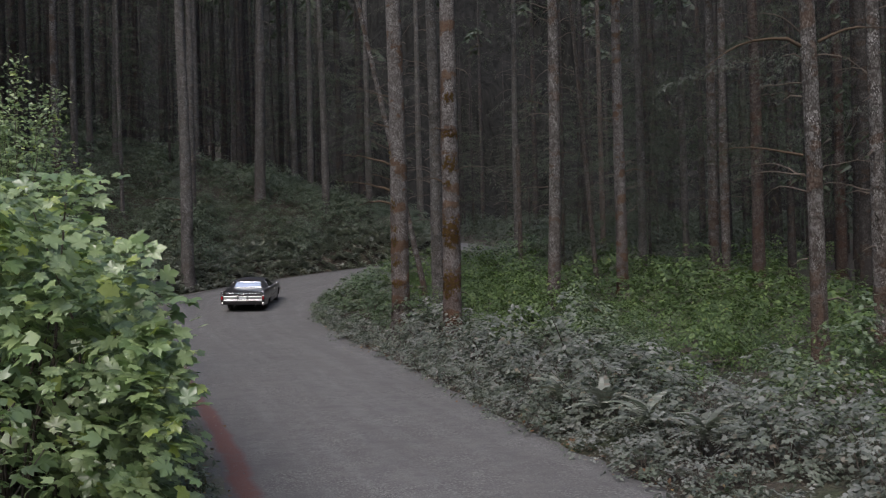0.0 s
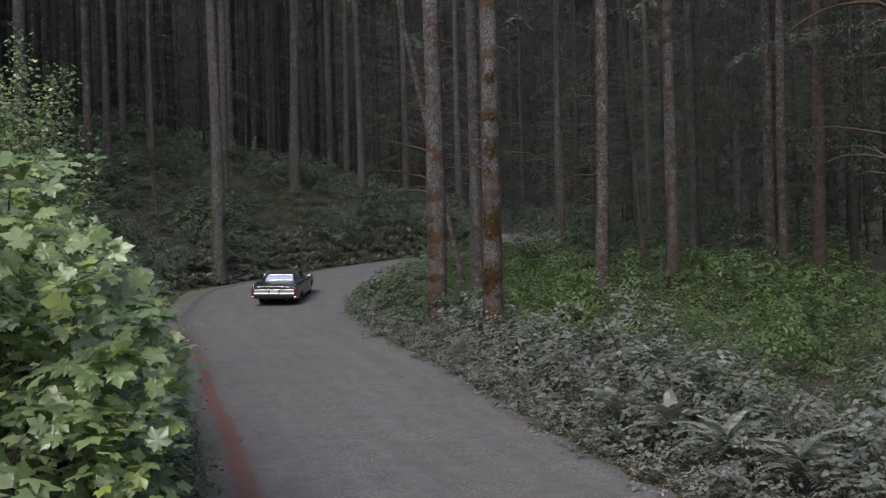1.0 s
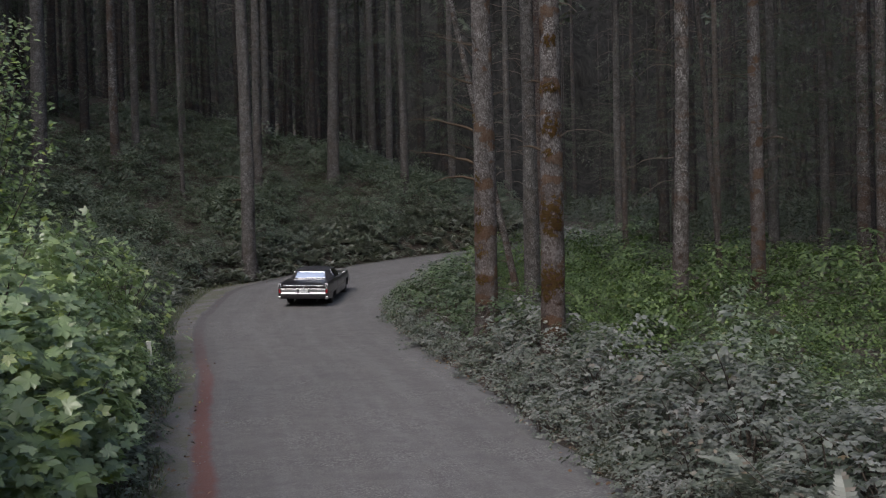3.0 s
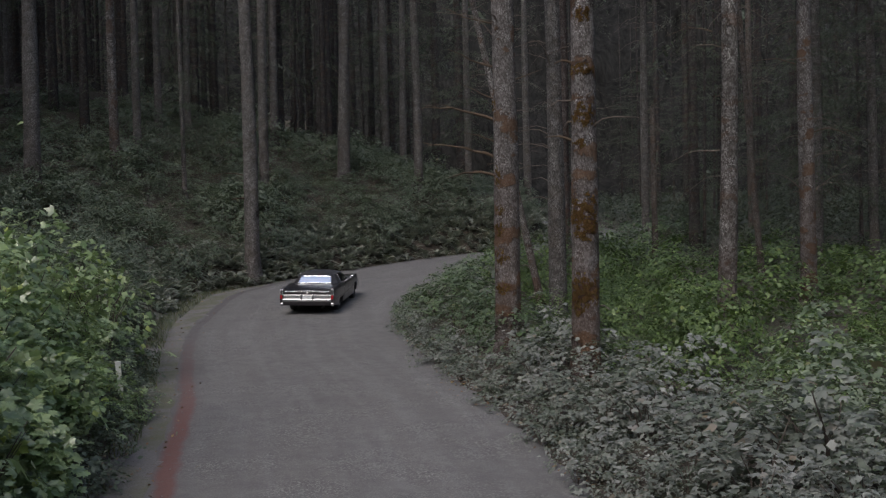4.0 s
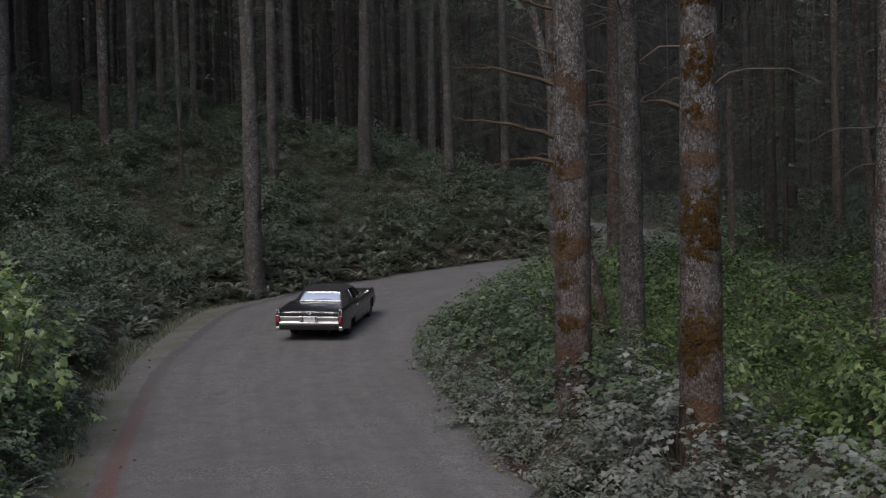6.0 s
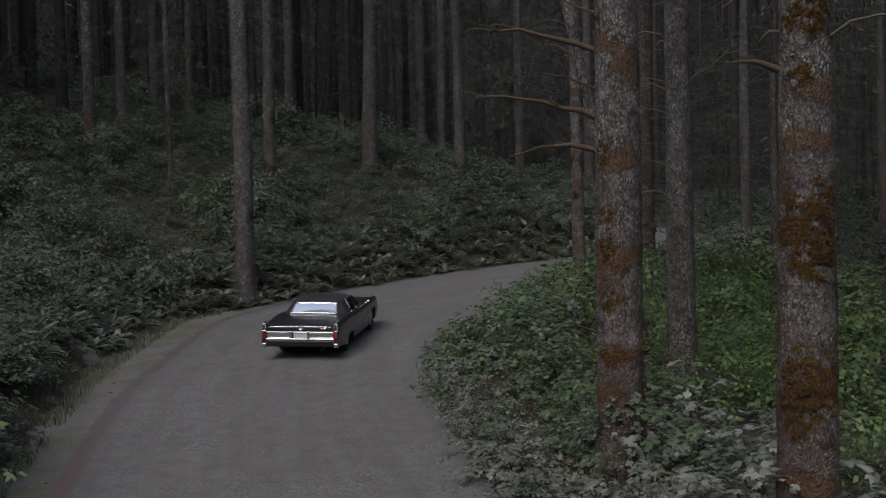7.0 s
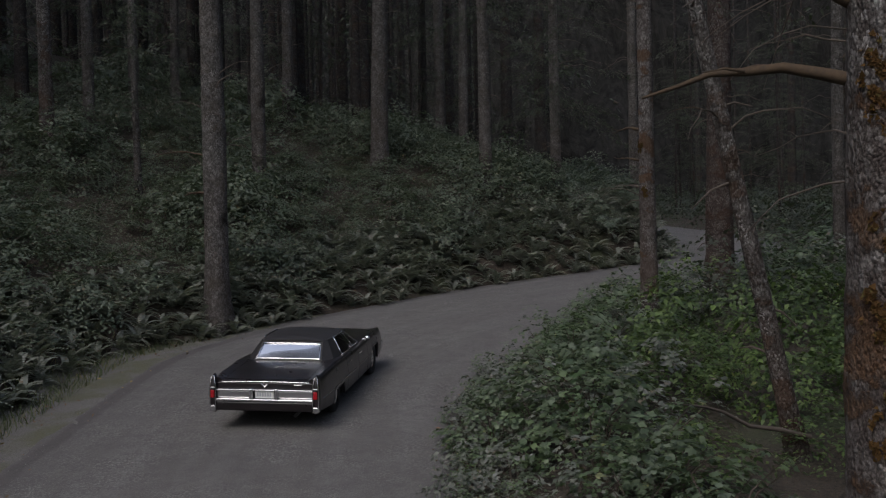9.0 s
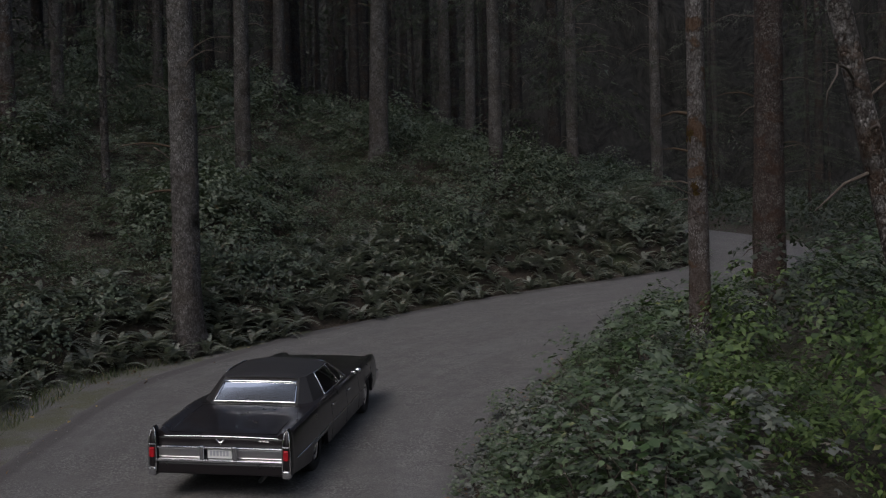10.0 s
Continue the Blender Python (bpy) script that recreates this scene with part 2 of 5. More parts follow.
FERN = material("fern_frond", leaf((0.120, 0.138, 0.100), (0.320, 0.342, 0.272), (0.18, 0.13, 0.08), 0.05, 0.42, 0.5))
BARE = material("bare_pale_wood", bark((0.165, 0.145, 0.128), (0.070, 0.058, 0.050), 0.25, 0.4))
LICHEN = material("lichen_bough", leaf((0.055, 0.062, 0.052), (0.150, 0.160, 0.138), (0.1, 0.1, 0.08), 0.05, 0.8, 0, 0.2))
LITTER = material("fallen_leaf", leaf((0.085, 0.040, 0.018), (0.24, 0.115, 0.045), (0.30, 0.20, 0.06), 0.1, 0.7, 0.15, 0.2))
GRASS = material("verge_grass", leaf((0.035, 0.055, 0.018), (0.115, 0.135, 0.045), (0.17, 0.14, 0.06), 0.15, 0.6, 0.2))
STONE = material("grey_pebble", plain((0.165, 0.158, 0.155), 0.9, grain=0.4, scale=12))
PAINT = material("black_car_paint", plain((0.010, 0.0075, 0.0085), 0.30, coat=0.35, grain=0.1, scale=3))
VINYL = material("black_vinyl_roof", plain((0.020, 0.018, 0.018), 0.55, grain=0.25, scale=260))
CHROME = material("chrome", plain((0.72, 0.72, 0.73), 0.12, metal=1.0, grain=0.05, scale=8))
SATIN = material("brushed_aluminium", plain((0.60, 0.59, 0.59), 0.32, metal=1.0, grain=0.1, scale=60))
RUBBER = material("black_tyre_rubber", plain((0.022, 0.021, 0.021), 0.85, grain=0.3, scale=40))
LENS = material("red_lamp_lens", plain((0.36, 0.008, 0.014), 0.18, coat=0.6))
UNDER = material("black_underbody", plain((0.010, 0.010, 0.010), 0.9, grain=0.3))
TRIM_DARK = material("dark_leather", plain((0.018, 0.016, 0.016), 0.6, grain=0.3, scale=60))
PLATE = material("white_number_plate", plain((0.62, 0.62, 0.60), 0.5, grain=0.05))
PLATE_INK = material("faded_plate_ink", plain((0.36, 0.37, 0.40), 0.6))
GLASS = material("tinted_glass", pane)
POST_WHITE = material("weathered_white_paint", plain((0.62, 0.60, 0.54), 0.75, grain=0.2, scale=22))


# ---- mesh helpers ----
def mesh_of(name, verts, faces, smooth=True):
    """A mesh from numpy arrays: verts (n, 3), faces (m, 3) or (m, 4)."""
    me = bpy.data.meshes.new(name)
    verts, faces = np.asarray(verts, dtype=np.float32), np.asarray(faces, dtype=np.int32)
    m, k = faces.shape
    me.vertices.add(len(verts))
    me.vertices.foreach_set("co", verts.ravel())
    me.loops.add(m * k)
    me.loops.foreach_set("vertex_index", faces.ravel())
    me.polygons.add(m)
    me.polygons.foreach_set("loop_start", np.arange(0, m * k, k, dtype=np.int32))
    me.polygons.foreach_set("use_smooth", np.full(m, smooth))
    me.update(calc_edges=True)
    return me


def thing(name, me, mat, label, category, group="", kind=""):
    ob = new(name, me)
    if me is not None and not me.materials:
        me.materials.append(mat)
    return tagged(ob, label, category, group, kind)


def part(name, data, mat, parent, label=""):
    """Links a bmesh or a mesh as one part of a thing."""
    if isinstance(data, bmesh.types.BMesh):
        me = bpy.data.meshes.new(name)
        bmesh.ops.recalc_face_normals(data, faces=data.faces)
        data.to_mesh(me)
        data.free()
    else:
        me = data
    if not me.materials:
        me.materials.append(mat)
    ob = new(name, me)
    ob.parent = parent
    return tagged(ob, label)


def smooth(me, angle=40):
    me.polygons.foreach_set("use_smooth", np.full(len(me.polygons), True))
    me.set_sharp_from_angle(angle=radians(angle))
    return me


def box(bm, x0, x1, y0, y1, z0, z1, bevel=0.0):
    made = bmesh.ops.create_cube(bm, size=1, matrix=Matrix.LocRotScale(((x0 + x1) / 2, (y0 + y1) / 2, (z0 + z1) / 2), None, (x1 - x0, y1 - y0, z1 - z0)))
    if bevel:
        edges = list({e for v in made["verts"] for e in v.link_edges})
        bmesh.ops.bevel(bm, geom=edges, offset=bevel, segments=2, affect="EDGES", profile=0.5)
    return bm


def tube(points, radii, sides=6):
    """Verts and quads of a tapering tube along points."""
    points, verts, faces = [Vector(p) for p in points], [], []
    for i, p in enumerate(points):
        d = (points[min(i + 1, len(points) - 1)] - points[max(i - 1, 0)]).normalized()
        a = d.orthogonal().normalized() if abs(d.z) < 0.9 else Vector((1, 0, 0))
        a = (a - d * a.dot(d)).normalized()
        b = d.cross(a)
        for k in range(sides):
            w = 2 * math.pi * k / sides
            verts.append(p + (a * math.cos(w) + b * math.sin(w)) * radii[i])
    for i in range(len(points) - 1):
        for k in range(sides):
            j = (k + 1) % sides
            faces.append((i * sides + k, i * sides + j, (i + 1) * sides + j, (i + 1) * sides + k))
    return [tuple(v) for v in verts], faces


def joined(pieces):
    verts, faces, at = [], [], 0
    for v, f in pieces:
        verts.append(np.asarray(v, dtype=float))
        faces.append(np.asarray(f) + at)
        at += len(v)
    return np.concatenate(verts), np.concatenate(faces)


def turns(rng, n, up, spin=None):
    """Rotations (n, 3, 3) that carry z to the directions up, with a spin about them."""
    up = up / np.linalg.norm(up, axis=1)[:, None]
    spin = rng.uniform(0, 2 * math.pi, n) if spin is None else spin
    side = np.stack([np.cos(spin), np.sin(spin), np.zeros(n)], 1)
    a = side - up * (side * up).sum(1)[:, None]
    bad = np.linalg.norm(a, axis=1) < 0.05
    a[bad] = np.cross(up[bad], [1.0, 0.2, 0.1])
    a /= np.linalg.norm(a, axis=1)[:, None]
    return np.stack([a, np.cross(up, a), up], 2)


def strew(template, pos, rot, size):
    """Many copies of a template as one set of verts and faces."""
    v, f = template
    v, f = np.asarray(v, dtype=float), np.asarray(f)
    n = len(pos)
    out = np.einsum("nij,vj->nvi", rot, v) * np.asarray(size).reshape(n, -1)[:, None, :] + pos[:, None, :]
    faces = f[None] + (np.arange(n) * len(v))[:, None, None]
    return out.reshape(-1, 3), faces.reshape(-1, f.shape[1])


# leaf shapes: they lie in x (length) and y, with z as the upper side
LEAF = ([(0, 0, 0), (0.42, 0.27, 0.06), (0.42, -0.27, 0.06), (0.46, 0, -0.02), (1, 0, -0.10)], [(0, 3, 1), (0, 2, 3), (1, 3, 4), (3, 2, 4)])
TRIPLE = ([(0, 0, 0), (0.30, 0.34, 0.03), (0.55, 0.36, -0.05), (0.50, 0.15, 0.04), (1.0, 0, -0.08), (0.50, -0.15, 0.04), (0.55, -0.36, -0.05), (0.30, -0.34, 0.03)],
          [(0, 3, 1), (1, 3, 2), (0, 5, 3), (3, 5, 4), (0, 7, 5), (7, 6, 5)])
SMALL_LEAF = ([(0, 0, 0), (0.5, 0.27, 0.06), (0.5, -0.27, 0.06), (1, 0, -0.08)], [(0, 2, 1), (1, 2, 3)])


def lobed_leaf():
    """A maple leaf of five pointed, toothed lobes, folded a little along each."""
    tips = [(-105, 0.52), (-52, 0.86), (0, 1.0), (52, 0.86), (105, 0.52)]
    verts, faces = [(0, 0, 0), (0.32, 0, 0.02)], []
    rim = [(-0.10, -0.20, -0.01)]
    for i, (a, r) in enumerate(tips):
        w = radians(a)
        for da, k, z in ((-25, 0.70, 0.02), (-11, 0.80, 0.0), (0, 1.0, -0.06), (11, 0.80, 0.0), (25, 0.70, 0.02)):
            u = w + radians(da)
            rim.append((0.22 + r * k * 0.78 * math.cos(u), r * k * 0.78 * math.sin(u), z))
        if i < 4:
            u = (w + radians(tips[i + 1][0])) / 2
            rim.append((0.22 + 0.42 * math.cos(u), 0.42 * math.sin(u), 0.03))
    rim.append((-0.10, 0.20, -0.01))
    verts += rim
    for i in range(len(rim) - 1):
        faces.append((1, 2 + i, 3 + i))
    faces += [(0, 2, 1), (0, 1, len(verts) - 1)]
    return verts, faces


MAPLE_LEAF = lobed_leaf()


def frond_shape(pairs=22, leaflet=0.036):
    """A fern frond that arches along x, with leaflets on both sides."""
    verts, faces = [], []
    for i in range(pairs):
        s = (i + 1) / (pairs + 1)
        x, z = s * (1 - 0.12 * s), 0.75 * s - 1.0 * s * s
        w = 0.135 * math.sin(math.pi * min(1, s * 0.85 + 0.12)) ** 0.8
        for side in (1, -1):
            k = len(verts)
            verts += [(x, 0, z), (x + leaflet, 0, z), (x + leaflet * 1.5, side * w, z - 0.045), (x + leaflet * 0.5, side * w * 0.8, z - 0.02)]
            faces += [(k, k + 1, k + 2, k + 3)] if side < 0 else [(k, k + 3, k + 2, k + 1)]
    return verts, faces


FROND = frond_shape(15, 0.052)

# ---- the road and the ground ----
OUTER = [(2.0, -8), (0.3, 0), (-1.6, 8), (-2.75, 11.7), (-3.9, 15.4), (-5.1, 18.9), (-6.3, 22.2), (-7.55, 26), (-8.8, 29.3), (-10.35, 33.5), (-11.6, 37.5), (-12.4, 41.5),
         (-13.0, 45.5), (-12.5, 48.5), (-11.3, 51.5), (-9.6, 54.2), (-8.0, 56.4), (-5.6, 59), (-3.2, 61.3), (-0.8, 64.2), (-0.2, 68), (-0.9, 74), (-5, 84), (-12, 100)]
INNER = [(8.0, -4), (5.7, 1.5), (3.6, 8), (2.6, 11.5), (1.7, 14.6), (0.8, 17.8), (-0.1, 21.5), (-1.3, 25.8), (-2.5, 29.4), (-3.6, 32.8), (-4.7, 36.5), (-5.3, 40),
         (-5.3, 43), (-4.9, 46), (-4.2, 48.8), (-3.2, 51.6), (-2.2, 54), (-0.2, 56.2), (2.0, 58.5), (4.3, 61.5), (4.9, 66), (4.2, 73), (1.0, 84), (-6, 101)]
RISE = [(-80, 0), (22, 0), (29.4, 0.16), (32.8, 0.26), (40, 0.7), (48, 1.25), (53, 1.65), (58, 2.1), (70, 3.2), (100, 5.0), (220, 9)]


def curve_through(points, each=8):
    p = np.array(points, dtype=float)
    p = np.vstack([2 * p[0] - p[1], p, 2 * p[-1] - p[-2]])
    out = []
    for i in range(1, len(p) - 2):
        for k in range(each):
            t = k / each
            out.append(0.5 * (2 * p[i] + (p[i + 1] - p[i - 1]) * t + (2 * p[i - 1] - 5 * p[i] + 4 * p[i + 1] - p[i + 2]) * t * t + (3 * p[i] - p[i - 1] - 3 * p[i + 1] + p[i + 2]) * t ** 3))
    out.append(p[-2])
    return np.array(out)


OUT, INN = curve_through(OUTER), curve_through(INNER)


def rise(y):
    xs, zs = zip(*RISE)
    y = np.asarray(y, dtype=float)
    return (np.interp(y - 2, xs, zs) + np.interp(y, xs, zs) + np.interp(y + 2, xs, zs)) / 3


def from_line(line, x, y):
    """Distance to a line, and on which side of it (positive: to its left, going along)."""
    p = np.stack([x, y], 1)
    best, side = np.full(len(p), 1e9), np.zeros(len(p))
    for a, b in zip(line[:-1], line[1:]):
        d = b - a
        t = np.clip(((p - a) @ d) / (d @ d), 0, 1)
        q = p - a - t[:, None] * d
        r = np.hypot(q[:, 0], q[:, 1])
        near = r < best
        best = np.where(near, r, best)
        side = np.where(near, d[0] * (p[:, 1] - a[1]) - d[1] * (p[:, 0] - a[0]), side)
    return np.where(side > 0, best, -best)


def ripple(x, y, scale, seed):
    """Cheap smooth relief from a few crossed waves."""
    r = np.random.default_rng(seed)
    z = 0
    for k in range(6):
        a, f, s = r.uniform(0, 6.28), scale * r.uniform(0.6, 1.9), r.uniform(0, 6.28)
        z = z + np.sin((x * math.cos(a) + y * math.sin(a)) * f + s)
    return z / 6


def verge_width(y):
    return np.interp(y, [0, 12, 18, 22, 30, 34, 41, 46, 49, 52], [0.3, 0.35, 0.6, 0.68, 0.8, 0.95, 1.5, 1.7, 0.5, 0.15])


def land(x, y):
    """Height of the ground."""
    x, y = np.atleast_1d(np.asarray(x, dtype=float)), np.atleast_1d(np.asarray(y, dtype=float))
    left, right = from_line(OUT, x, y), -from_line(INN, x, y)
    z = rise(y)
    d = np.maximum(left - verge_width(y), 0)
    steep = np.interp(y, [10, 30, 42, 50, 58, 64], [0.35, 0.6, 0.9, 1.0, 1.3, 1.9])
    hill = steep * (1 - np.exp(-d / 0.9)) + np.interp(y, [0, 25, 45], [0.10, 0.18, 0.30]) * np.minimum(d, 36) * (1 - 0.25 * np.exp(-d / 6))
    z = z + np.where(left > 0, hill, 0)
    e = np.maximum(right - 0.2, 0)
    z = z + np.where(right > 0, 0.28 * (1 - np.exp(-e / 0.7)) + 0.012 * np.minimum(e, 40), 0)
    away = np.maximum(np.maximum(left, right), 0)
    return z + np.minimum(away, 4) / 4 * (0.22 * ripple(x, y, 0.45, 3) + 0.08 * ripple(x, y, 1.7, 4))


def axis(stops):
    out = []
    for a, b, step in stops:
        out += list(np.arange(a, b, step))
    return np.array(out + [stops[-1][1]])


gx = axis([(-400, -100, 50), (-100, -40, 6), (-40, -18, 1.2), (-18, 8, 0.45), (8, 30, 1.1), (30, 100, 7), (100, 400, 50)])
gy = axis([(-300, -60, 40), (-60, -4, 4), (-4, 64, 0.45), (64, 100, 1.4), (100, 160, 6), (160, 500, 40)])
X, Y = [a.ravel() for a in np.meshgrid(gx, gy)]
Z = land(X, Y)
inside = (from_line(OUT, X, Y) < -0.25) & (from_line(INN, X, Y) > 0.25) & (Y > -6) & (Y < 98)
Z = np.where(inside, Z - 0.10, Z)
out_by = from_line(OUT, X, Y)
Z = np.where((out_by > -0.3) & (out_by < verge_width(Y) - 0.1) & (Y > -4) & (Y < 52), Z - 0.07, Z)
nx, ny = len(gx), len(gy)
cell = (np.arange(ny - 1)[:, None] * nx + np.arange(nx - 1)[None]).ravel()
ground = thing("ground", mesh_of("ground", np.stack([X, Y, Z], 1), np.stack([cell, cell + 1, cell + nx + 1, cell + nx], 1)), SOIL,
               "dark forest soil with needles, moss and litter", "ground", kind="structure")

# the road: a sheet with slightly ragged borders and shallow ruts
CROSS = 26
share = np.linspace(-0.03, 1.02, CROSS)
rng = np.random.default_rng(5)
fine_out, fine_inn = curve_through(OUTER, 24), curve_through(INNER, 24)
fine_roll = np.concatenate([[0], np.cumsum(np.linalg.norm(np.diff(fine_out, axis=0), axis=1))])
rows_v, rows_uv = [], []
for i in range(len(fine_out)):
    wide = np.linalg.norm(fine_inn[i] - fine_out[i])
    u = share.copy()
    u[0] += 0.02 * math.sin(i * 0.7) + rng.uniform(-0.012, 0.012)
    u[-1] += 0.02 * math.sin(i * 0.53) + rng.uniform(-0.02, 0.02)
    p = fine_out[i][None] + (fine_inn[i] - fine_out[i])[None] * u[:, None]
    m = u * wide
    dip = -0.020 * (np.exp(-((m - wide * 0.36) / 0.35) ** 2) + np.exp(-((m - wide * 0.62) / 0.35) ** 2)) + 0.03 * np.sin(np.clip(u, 0, 1) * math.pi)
    z = rise(p[:, 1]) + 0.015 + dip + 0.012 * ripple(p[:, 0], p[:, 1], 2.2, 9)
    z[0] -= 0.07
    z[-1] -= 0.07
    rows_v.append(np.column_stack([p, z]))
    rows_uv.append(np.column_stack([m, np.full(CROSS, fine_roll[i]), u]))
rv, ruv = np.concatenate(rows_v), np.concatenate(rows_uv)
cell = (np.arange(len(fine_out) - 1)[:, None] * CROSS + np.arange(CROSS - 1)[None]).ravel()
quads = np.stack([cell, cell + 1, cell + CROSS + 1, cell + CROSS], 1)
road_mesh = mesh_of("road", rv, quads)
road_mesh.uv_layers.new(name="UVMap").data.foreach_set("uv", ruv[quads.ravel()][:, :2].astype(np.float32).ravel())
road_mesh.uv_layers.new(name="Share").data.foreach_set("uv", ruv[quads.ravel()][:, [2, 1]].astype(np.float32).ravel())
road = thing("road", road_mesh, ROAD, "grey compacted gravel road with worn wheel tracks and red soil edge", "road", kind="structure")

# the strip of loose gravel between the road and the bank
rows_v = []
side_n = np.gradient(OUT, axis=0)
side_n = np.stack([-side_n[:, 1], side_n[:, 0]], 1) / np.linalg.norm(side_n, axis=1)[:, None]
keep = [i for i in range(len(OUT)) if -4 < OUT[i][1] < 52]
for i in keep:
    w = float(verge_width(OUT[i][1])) + 0.15 * math.sin(i * 0.9) + 0.15
    for k in range(6):
        q = OUT[i] + side_n[i] * (-0.25 + (w + 0.25) * k / 5)
        rows_v.append((q[0], q[1], float(land(q[0], q[1])[0]) + (0.008 if k < 5 else -0.03) + 0.01 * math.sin(i * 2.1 + k * 1.7)))
cell = (np.arange(len(keep) - 1)[:, None] * 6 + np.arange(5)[None]).ravel()
verge = thing("verge", mesh_of("verge", rows_v, np.stack([cell, cell + 6, cell + 7, cell + 1], 1)), VERGE, "loose grey gravel verge with thin grass", "verge", kind="structure")


# a backdrop sheet, added to block the sky between the trunks
ring, tiers = 90, 14
rows_v = []
for k in range(tiers):
    s = k / (tiers - 1)
    for i in range(ring):
        a = radians(-75 + 150 * i / (ring - 1))
        d = 118 + 46 * s + 3 * math.sin(i * 0.9 + k) + 2.5 * math.sin(i * 2.3 + 1.7 * k)
        x, y = -3 + d * math.sin(a), 12 + d * math.cos(a)
        rows_v.append((x, y, 2 + 62 * s ** 1.15 + 2.5 * math.sin(i * 1.7 + 2.1 * k) * s + 1.5 * math.sin(i * 3.9 - k)))
cell = (np.arange(tiers - 1)[:, None] * ring + np.arange(ring - 1)[None]).ravel()


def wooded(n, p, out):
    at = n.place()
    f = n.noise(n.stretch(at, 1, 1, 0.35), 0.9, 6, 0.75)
    # dull dark greys stand in for the shade and haze of the far woods
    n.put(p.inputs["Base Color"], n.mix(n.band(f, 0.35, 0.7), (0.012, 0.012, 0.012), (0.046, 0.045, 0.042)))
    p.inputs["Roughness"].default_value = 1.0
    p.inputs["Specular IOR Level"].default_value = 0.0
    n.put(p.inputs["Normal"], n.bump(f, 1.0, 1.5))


thing("backdrop", mesh_of("backdrop", rows_v, np.stack([cell, cell + 1, cell + ring + 1, cell + ring], 1)), material("dim_woods_backdrop", wooded),
      "dark backdrop sheet added behind the forest to close off the sky", "hillside", kind="structure")


def ground_at(x, y):
    return float(land(x, y)[0])


# ---- trees ----
def trunk_mesh(dia, height, lean_x, lean_y, seed, sides=14, flare=0.45, snapped=False, fine_rings=False):
    """A tapering trunk with a root flare, uneven girth and a slight sweep. It starts below the ground."""
    r = random.Random(seed)
    if fine_rings:
        sides = 20
    zs = [-0.5, 0.0, 0.25, 0.6, 1.1, 1.8, 2.7, 3.7, 4.8, 6, 7.3, 8.7, 10.2, 12, 14, 16.5, 19.5, 23]
    zs = [z for z in zs if z < height - 0.6] + [height]
    if fine_rings:
        zs = sorted(set(zs + [0.8 + 0.24 * k + r.uniform(-0.07, 0.07) for k in range(52)]))
        zs = [z for z in zs if z <= height]
    bend, turn = r.uniform(-0.10, 0.10), r.uniform(0, 6.28)
    phase = [r.uniform(0, 6.28) for _ in range(5)]
    verts, faces = [], []
    for i, z in enumerate(zs):
        s = max(z, 0) / 26.0
        radius = dia / 2 * (1.0 - 0.62 * min(1, s) ** 1.1) if not snapped else dia / 2 * (1 - 0.25 * z / height)
        spread = flare * math.exp(-max(z, -0.2) / 0.45)
        if z == height and not snapped:
            radius *= 0.15
        off = bend * math.sin(z * 0.22 + phase[0])
        cx, cy = lean_x * z + off * math.cos(turn), lean_y * z + off * math.sin(turn)
        for k in range(sides):
            a = 2 * math.pi * k / sides
            lump = 1 + 0.035 * math.sin(3 * a + phase[1] + z * 0.5) + 0.03 * math.sin(2 * a + phase[2] - z * 0.9) + r.uniform(-0.030, 0.030) + (0.05 if fine_rings and r.random() < 0.06 else 0)
            toe = spread * (0.65 + 0.6 * max(0, math.sin(4 * a + phase[3])))
            rr = radius * lump + dia / 2 * toe
            top = r.uniform(-0.25, 0.2) if snapped and z == height else 0
            verts.append((cx + rr * math.cos(a), cy + rr * math.sin(a), z + top))
    for i in range(len(zs) - 1):
        for k in range(sides):
            j = (k + 1) % sides
            faces.append((i * sides + k, i * sides + j, (i + 1) * sides + j, (i + 1) * sides + k))
    return mesh_of("trunk", verts, faces)


def bough_shape(rng, blades, wide=0.0052, long=0.058):
    """One drooping conifer bough along x, 1 long: a fan of many small needle tufts along a thin stem."""
    s = rng.uniform(0.10, 1.0, blades)
    side = rng.uniform(-1, 1, blades) * 0.24 * (1.1 - 0.8 * s)
    base = np.stack([s, side, -0.30 * s * s - 0.25 * np.abs(side) - rng.uniform(0, 0.05, blades)], 1)
    out = np.stack([rng.uniform(-0.2, 1.0, blades), np.sign(side) * rng.uniform(0.1, 1.0, blades), -rng.uniform(0.0, 0.8, blades)], 1)
    out *= (rng.uniform(0.6, 1.3, blades) * long / np.linalg.norm(out, axis=1))[:, None]
    w = rng.normal(0, 1, (blades, 3))
    w = np.cross(out, w)
    w *= (wide * rng.uniform(0.6, 1.4, blades) / np.linalg.norm(w, axis=1))[:, None]
    verts = np.stack([base - w, base + w, base + out], 1).reshape(-1, 3)
    stem = np.array([(0, 0.0035, 0), (0, -0.0035, 0), (1, 0, -0.30)])
    verts = np.concatenate([verts, stem])
    return verts, np.arange(len(verts)).reshape(-1, 3)


